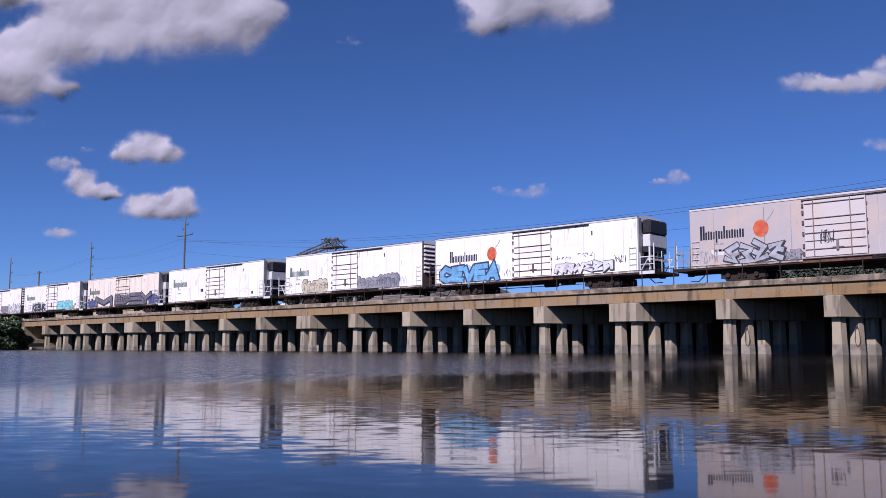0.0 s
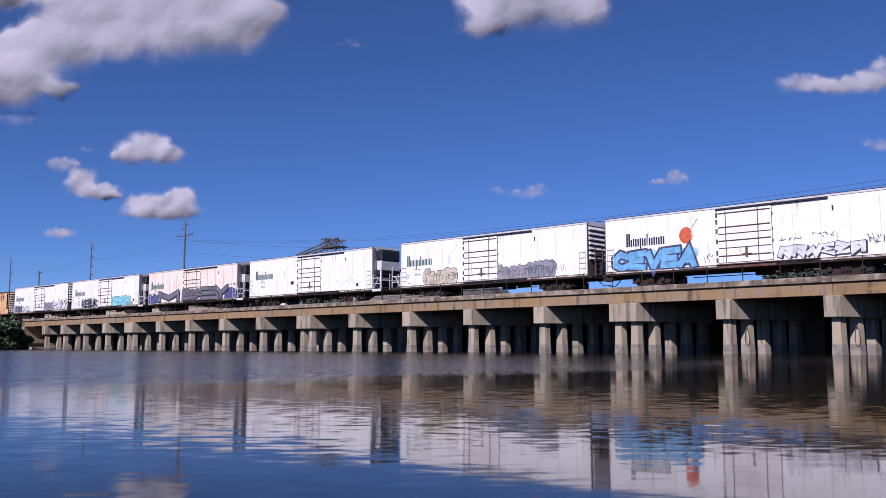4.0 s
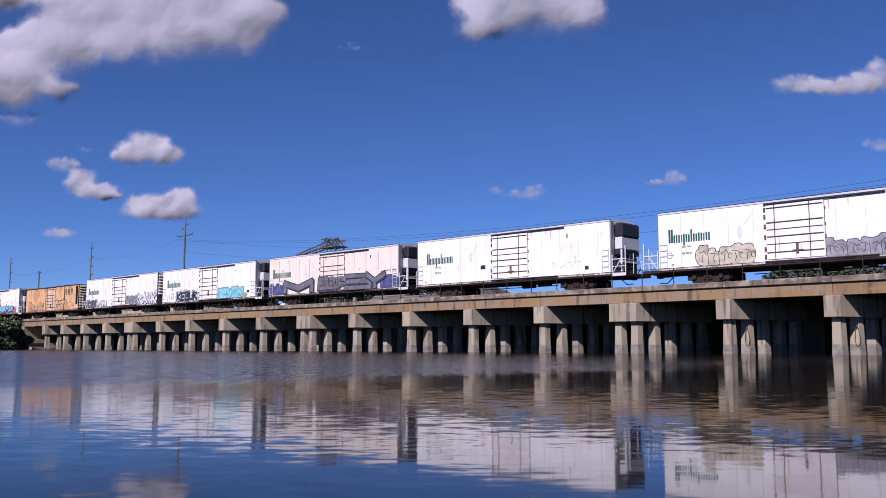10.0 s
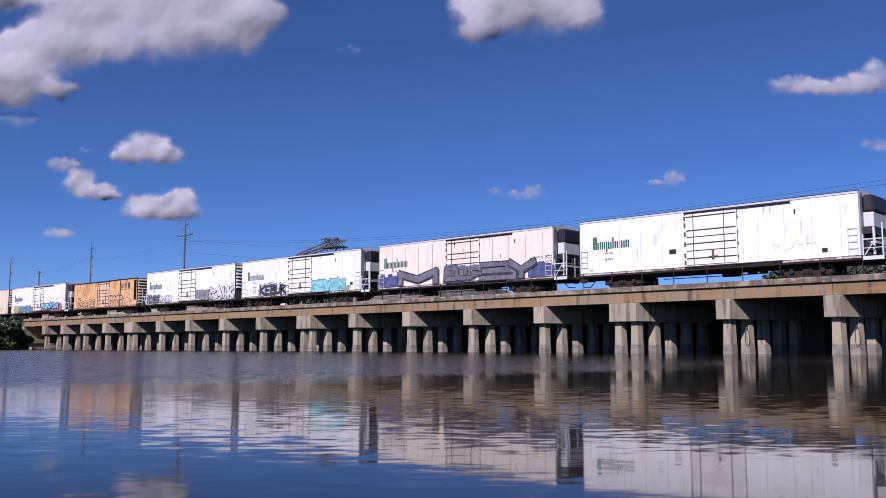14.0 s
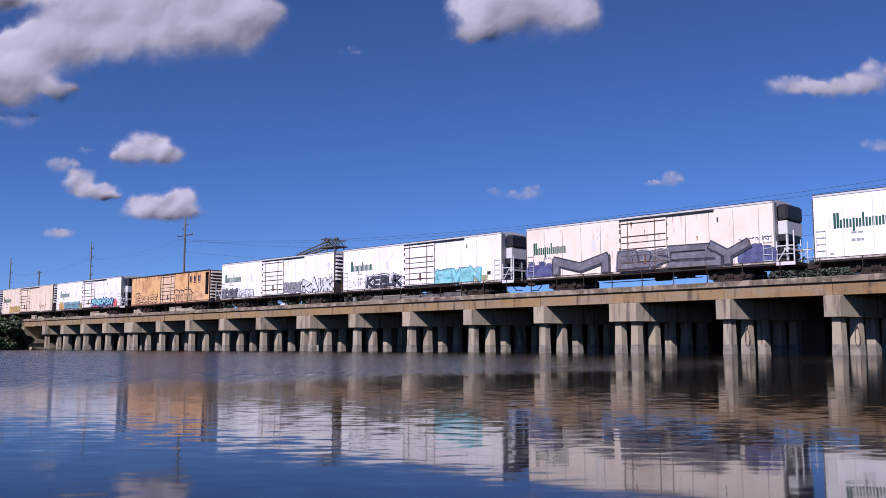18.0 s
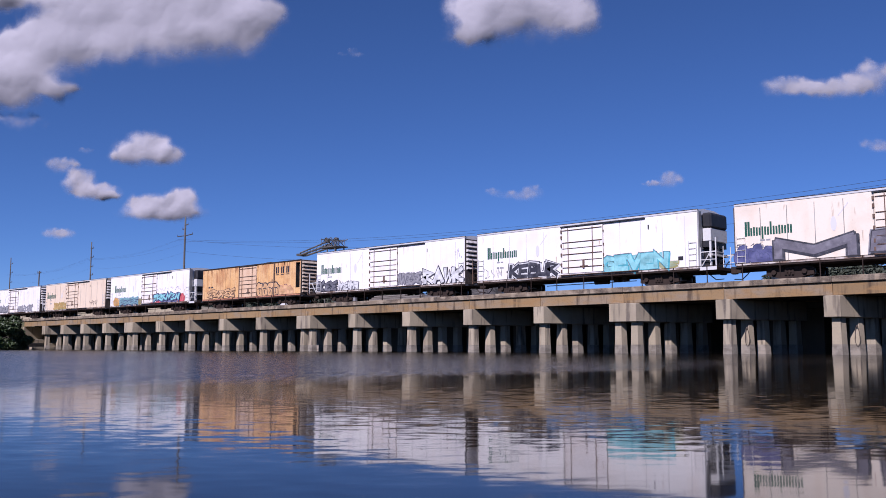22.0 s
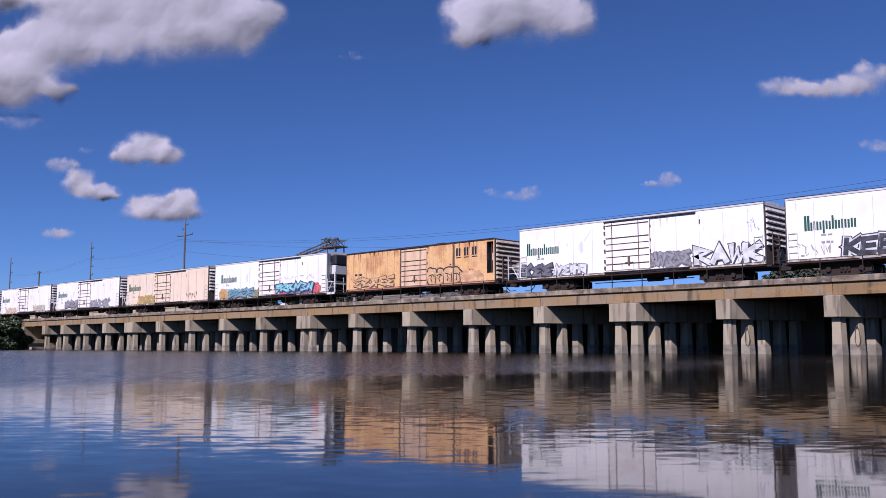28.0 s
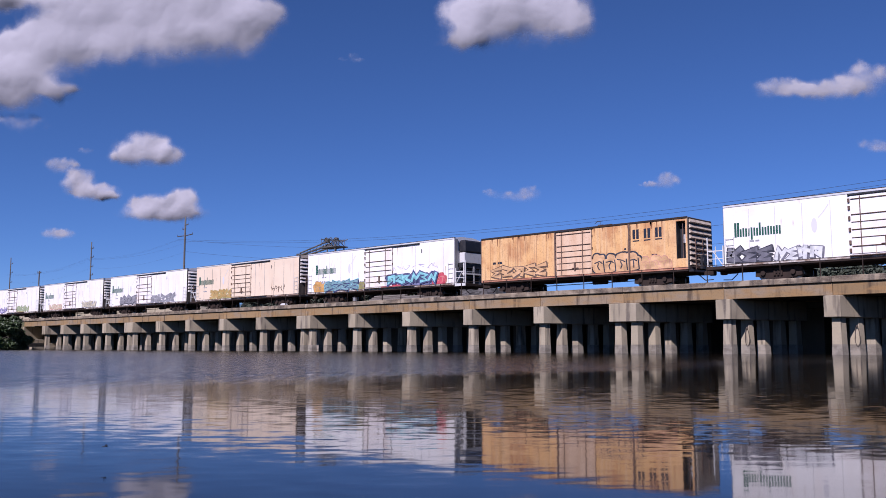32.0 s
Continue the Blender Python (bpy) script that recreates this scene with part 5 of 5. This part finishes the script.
graffiti(c, 4.0, 6.4, 1.0, 2.15, 5, "silver", "black", 33, 0.3, 0.04, None, True)
scribble(c, 6.4, 7.3, 1.2, 2.0, 6, "grey", 34, 0.025)
part("round_stencil", Shape().stroke([(-8.3 + 0.18 * math.cos(a), 1.85 + 0.18 * math.sin(a)) for a in [0.45 * i for i in range(15)]], 0.045, SIDE - 0.006).stroke([(-8.6, 1.85), (-8.0, 1.85)], 0.04, SIDE - 0.0065), GREY_INK, c)
CARS.append(c)
c = wagon(-89.2, -71.2, "clean", 1, "plain white refrigerator car with faint rust streaks")
scribble(c, 4.2, 6.8, 1.5, 2.1, 4, "grey", 41, 0.02)
bars(c, [(-2.32, 1.92, -1.85, 2.22), (7.0, 1.35, 7.3, 1.6)], BLACK, "dark_plate")
CARS.append(c)
c = wagon(-109.4, -91.5, "aged", 1, "cream-stained white refrigerator car with violet and silver graffiti")
graffiti(c, -8.9, -6.6, 1.0, 1.9, 3, "violet", "navy", 51, 0.3, 0.05, None, True)
graffiti(c, -6.6, -2.3, 0.98, 2.3, 1, "plum", "black", 52, 0.40, 0.13, None, marks="M", lift=0.03)
graffiti(c, -1.4, 2.1, 1.15, 2.4, 3, "plum", "black", 53, 0.34, 0.08, "grey", lift=0.06, marks="EUS", mass="slate")
graffiti(c, 6.9, 8.95, 1.0, 1.95, 3, "violet", "navy", 56, 0.3, 0.06, None, True)
graffiti(c, 2.1, 5.6, 1.0, 2.45, 1, "plum", "black", 54, 0.24, 0.11, None, marks="B", lift=0.02)
graffiti(c, 5.0, 7.4, 1.0, 2.6, 1, "plum", "black", 55, 0.27, 0.12, None, marks="Y", lift=0.05)
scribble(c, 6.9, 8.8, 2.3, 2.6, 6, "violet", 57, 0.05)
scribble(c, -8.9, -7.2, 1.9, 2.2, 6, "slate", 58, 0.04)
CARS.append(c)
c = wagon(-129.7, -111.8, "clean", 1, "white refrigerator car with teal and black graffiti")
graffiti(c, -5.9, -1.6, 1.0, 2.2, 5, "black", "white", 61, 0.2, 0.09, "black", marks="KEBUR")
graffiti(c, 2.0, 6.9, 1.05, 2.2, 5, "aqua", "teal", 62, 0.3, 0.06, "slate", marks="GEVEN", mass="aqua")
graffiti(c, 6.3, 7.5, 1.05, 1.6, 2, "green", "olive", 63, 0.2, 0.03)
bars(c, [(7.6, 1.5, 7.95, 1.75)], BLACK, "dark_plate")
scribble(c, -8.4, -6.4, 1.2, 2.0, 8, "grey", 64)
CARS.append(c)
c = wagon(-149.0, -131.0, "clean", -1, "white refrigerator car with black wildstyle graffiti along its side", shift=-0.6)
graffiti(c, -8.8, -6.2, 0.98, 2.1, 3, "slate", "black", 71, 0.12, 0.10)
graffiti(c, -6.0, -3.3, 1.0, 1.9, 4, "white", "slate", 72, 0.12, 0.06)
bars(c, [(-3.9, 1.5, -3.45, 1.78)], BLACK, "dark_plate")
graffiti(c, 1.4, 4.3, 1.1, 2.2, 5, "grey", "slate", 73, 0.14, 0.06, None, mass="grey")
graffiti(c, 4.6, 8.8, 1.0, 2.35, 4, "white", "black", 74, 0.30, 0.085, None, marks="RAWK")
scribble(c, 8.0, 8.7, 2.8, 3.7, 4, "lilac", 75)
CARS.append(c)


def boxcar(left, right):
    """The older orange car: ribbed end, plug door, ladder recess."""
    half = (right - left) / 2
    car = thing("boxcar", ((left + right) / 2, TRACK, RAIL_TOP), "rust-streaked orange boxcar with outlined graffiti", "railway car", "cars of the train")
    part("body", body_shape(half - 0.75, 4.2), PAINT["rusty"], car, loc=(-0.75, 0, 0))
    seams(car, -half, -1.7, 0.86, 4.1, RUSTY_SEAM)
    seams(car, 1.5, half - 1.6, 2.9, 4.1, RUSTY_ROD)
    rnd = random.Random(8)
    for i in range(30):
        x, w, drop = rnd.uniform(-half + 0.1, half - 1.7), rnd.uniform(0.03, 0.09), rnd.uniform(0.12, 0.75)
        if not -1.65 < x < 1.55:
            part("rust_streak", Shape().add([(x - w * 0.2, SIDE - 0.004, 4.07 - drop), (x + w * 0.2, SIDE - 0.004, 4.07 - drop), (x + w, SIDE - 0.004, 4.07), (x - w, SIDE - 0.004, 4.07)], [(0, 1, 2, 3)]), RUST_RUN, car)
    x0, x1 = half - 1.5, half
    s = Shape().box(x0, SIDE, 0.93, x0 + 0.75, -SIDE, 4.18).box(x0 + 0.75, SIDE + 0.55, 0.93, x1, -SIDE, 4.18).box(x0 + 0.75, SIDE, 0.93, x1, SIDE + 0.55, 1.62).box(x0 + 0.75, SIDE, 3.95, x1, SIDE + 0.55, 4.18).box(x1 - 0.12, SIDE, 1.62, x1, SIDE + 0.55, 3.95)
    part("end_bay", s, PAINT["rusty"], car)
    # black sheets on the inner faces put the recess's shade into colour
    part("recess_lining", Shape().box(x0 + 0.76, SIDE + 0.5, 1.63, x1 - 0.13, SIDE + 0.545, 3.94).box(x0 + 0.752, SIDE + 0.03, 1.63, x0 + 0.78, SIDE + 0.5, 3.94), BLACK, car)
    part("recess_ladder", Shape().tube((x0 + 1.1, SIDE + 0.2, 1.62), (x0 + 1.1, SIDE + 0.2, 3.94), 0.03), RUSTY_ROD, car)
    part("white_panel", Shape().box(x0 + 0.95, SIDE + 0.42, 2.6, x1 - 0.14, SIDE + 0.49, 3.15), WHITE_METAL, car)
    part("roof_edge", Shape().box(-half, SIDE - 0.04, 4.08, half, SIDE + 0.1, 4.2, 0.01).box(-half, -SIDE - 0.1, 4.08, half, -SIDE + 0.04, 4.2, 0.01), UNDER, car)
    part("roof_hatch", Shape().box(1.4, -0.5, 4.3, 2.3, 0.4, 4.42, 0.03), UNDER, car)
    part("side_sill", Shape().box(-half, SIDE - 0.03, 0.93, half, SIDE + 0.03, 1.08, 0.01), PINK_SILL, car)
    for x in (-1.6, 4.3):
        part("corner_post", Shape().box(x - 0.06, SIDE - 0.06, 0.95, x + 0.06, SIDE, 4.1), RUSTY_ROD, car)
    underframe(car, half)
    for x in (-5.7, 5.7):
        truck(car, x)
    plug_door(car, -1.5, 1.4, 1.05, 4.0, DOOR_WORN, RUSTY_ROD, 1.5)
    ribbed_end(car, half, 1, 4.15, PALE_RIB)
    ribbed_end(car, half, -1, 4.15, PALE_RIB)
    for i in range(3):
        x = 4.55 + i * 0.82
        bars(car, [(x, 3.08, x + 0.19, 3.70), (x + 0.27, 3.08, x + 0.46, 3.70), (x, 2.92, x + 0.48, 3.0)], NAVY_INK, "wordmark_bar")
    bars(car, [(-7.3, 2.2, -7.0, 2.36), (-6.8, 2.2, -6.4, 2.36)], NAVY_INK)
    graffiti(car, -7.5, -2.4, 1.12, 2.1, 5, "rust", "umber", 81, 0.14, 0.085)
    graffiti(car, 1.5, 5.0, 1.05, 2.1, 4, "rust", "black", 82, 0.24, 0.11, None, True)
    scribble(car, 1.6, 4.8, 1.5, 2.25, 7, "black", 84, 0.07)
    graffiti(car, 5.1, 7.2, 1.05, 1.8, 3, "rust", "pink", 83, 0.3, 0.05, None, True)
    bars(car, [(5.9, 1.95, 6.3, 2.03), (3.9, 2.45, 4.05, 2.55), (4.2, 2.4, 4.3, 2.55)], NAVY_INK)
    return car


CARS.append(boxcar(-168.2, -151.4))
c = wagon(-189.2, -171.0, "clean", 1, "white refrigerator car with multicoloured graffiti pieces")
graffiti(c, -8.2, -6.2, 1.0, 1.75, 2, "orange", "grey", 91, 0.4, 0.04, None, True)
graffiti(c, -2.6, -1.3, 1.0, 1.65, 2, "olive", "grey", 93, 0.3, 0.04, None, True)
graffiti(c, -6.6, -2.2, 1.02, 2.0, 4, "sea", "navy", 92, 0.32, 0.08, "aqua", lift=0.02, mass="sea")
graffiti(c, 0.9, 3.2, 1.02, 1.65, 3, "red", "lilac", 94, 0.34, 0.04, None, True)
graffiti(c, 2.8, 6.6, 1.02, 1.6, 4, "haze", "lilac", 95, 0.24, 0.05, None, True)
graffiti(c, 6.1, 8.2, 1.02, 1.85, 3, "red", "pink", 96, 0.34, 0.05, None, True)
graffiti(c, 1.5, 7.3, 1.22, 2.15, 6, "aqua", "navy", 97, 0.2, 0.085, "haze", lift=0.05, mass="navy")
scribble(c, 2.0, 7.6, 2.35, 2.75, 7, "lilac", 98, 0.03)
CARS.append(c)
c = wagon(-208.4, -190.6, "worn", -1, "cream-stained refrigerator car with ochre graffiti")
graffiti(c, -6.2, -2.1, 1.0, 2.1, 5, "ochre", "olive", 101, 0.32, 0.04)
scribble(c, 4.6, 6.8, 1.25, 2.1, 6, "umber", 102, 0.07)
CARS.append(c)
c = wagon(-228.2, -210.4, "clean", -1, "white refrigerator car with two grey graffiti blocks")
graffiti(c, -6.2, -1.5, 1.05, 2.25, 5, "grey", "black", 111, 0.4, 0.05, "silver")
graffiti(c, 1.2, 6.4, 1.05, 2.15, 5, "grey", "silver", 112, 0.4, 0.05)
CARS.append(c)
c = wagon(-247.9, -230.2, "clean", -1, "white refrigerator car with pale pinkish graffiti")
graffiti(c, -7.0, -3.0, 1.05, 1.9, 5, "cream", "pink", 121, 0.2, 0.05)
graffiti(c, 3.0, 7.0, 1.05, 2.0, 5, "cream", "grey", 122, 0.3, 0.04)
CARS.append(c)
c = wagon(-267.6, -249.7, "clean", -1, "white refrigerator car with violet and olive graffiti")
graffiti(c, -6.8, -2.5, 1.05, 1.95, 4, "lilac", "violet", 131, 0.4, 0.05)
graffiti(c, 0.8, 5.6, 1.05, 2.1, 4, "green", "olive", 132, 0.45, 0.05)
CARS.append(c)


fly = thing("dragonfly", (0.4, -1.5, 0.9), "small dark dragonfly in flight over the water", "insect")
part("body", Shape().tube((-0.010, 0, 0), (0.004, 0, 0.001), 0.0012, 6, 0.002).tube((0.004, 0, 0.001), (0.011, 0, 0.001), 0.0032, 8, 0.0026), BLACK, fly)
for sy in (-1, 1):
    for dx in (0.003, 0.008):
        part("wing", Shape().add([(dx, 0, 0.003), (dx - 0.004, sy * 0.014, 0.006), (dx, sy * 0.016, 0.006), (dx + 0.002, sy * 0.006, 0.004)], [(0, 1, 2, 3)]), BLACK, fly)


def motions():
    """The train rolls on at an even pace, its wheels turn, and the clouds drift."""
    for car in CARS:
        x, y, z = car.location
        walk(car, [(t, pose(x + travel(t), y, z)) for t in range(0, 33, 4)])
    steps = [i * 0.15 for i in range(213)] + [32.0]
    for wheel, x in WHEELS:
        walk(wheel, [(t, Matrix.LocRotScale((x, 0, 0.42), Euler((0, travel(t) / 0.42, 0)), None)) for t in steps])
    for ob, dx, dy in CLOUDS:
        x, y = ob["sky_x"], ob["sky_y"]
        walk(ob, [(t, SKY @ Matrix.Translation(((x + dx * t / 32) * UNIT, (y + dy * t / 32) * UNIT, -ob["sky_z"]))) for t in (0, 16, 32)])

    rest = pose(0.4, -1.5, 0.9)
    walk(fly, [(0, rest), (18.6, rest), (18.8, pose(-0.2, 0.2, 1.25)), (18.9, pose(-0.62, 0.55, 0.98, 0, 20, 150)), (19.0, pose(-0.917, 0.784, 0.516, 20, 35, 150)), (19.1, pose(-1.2, 1.0, 0.10, 0, 30, 150)),
               (19.3, pose(-1.9, 0.3, 0.2, 0, 0, 200)), (20.0, pose(-1.6, -0.8, 0.6, 0, 0, 270)), (31.6, pose(-3.2, -0.8, 0.5, 0, 0, 60)), (31.9, pose(-4.4, 1.1, 0.2, 0, 0, 60)), (32.0, pose(-3.44, 1.637, 0.061, 0, 0, 60))])


motions()
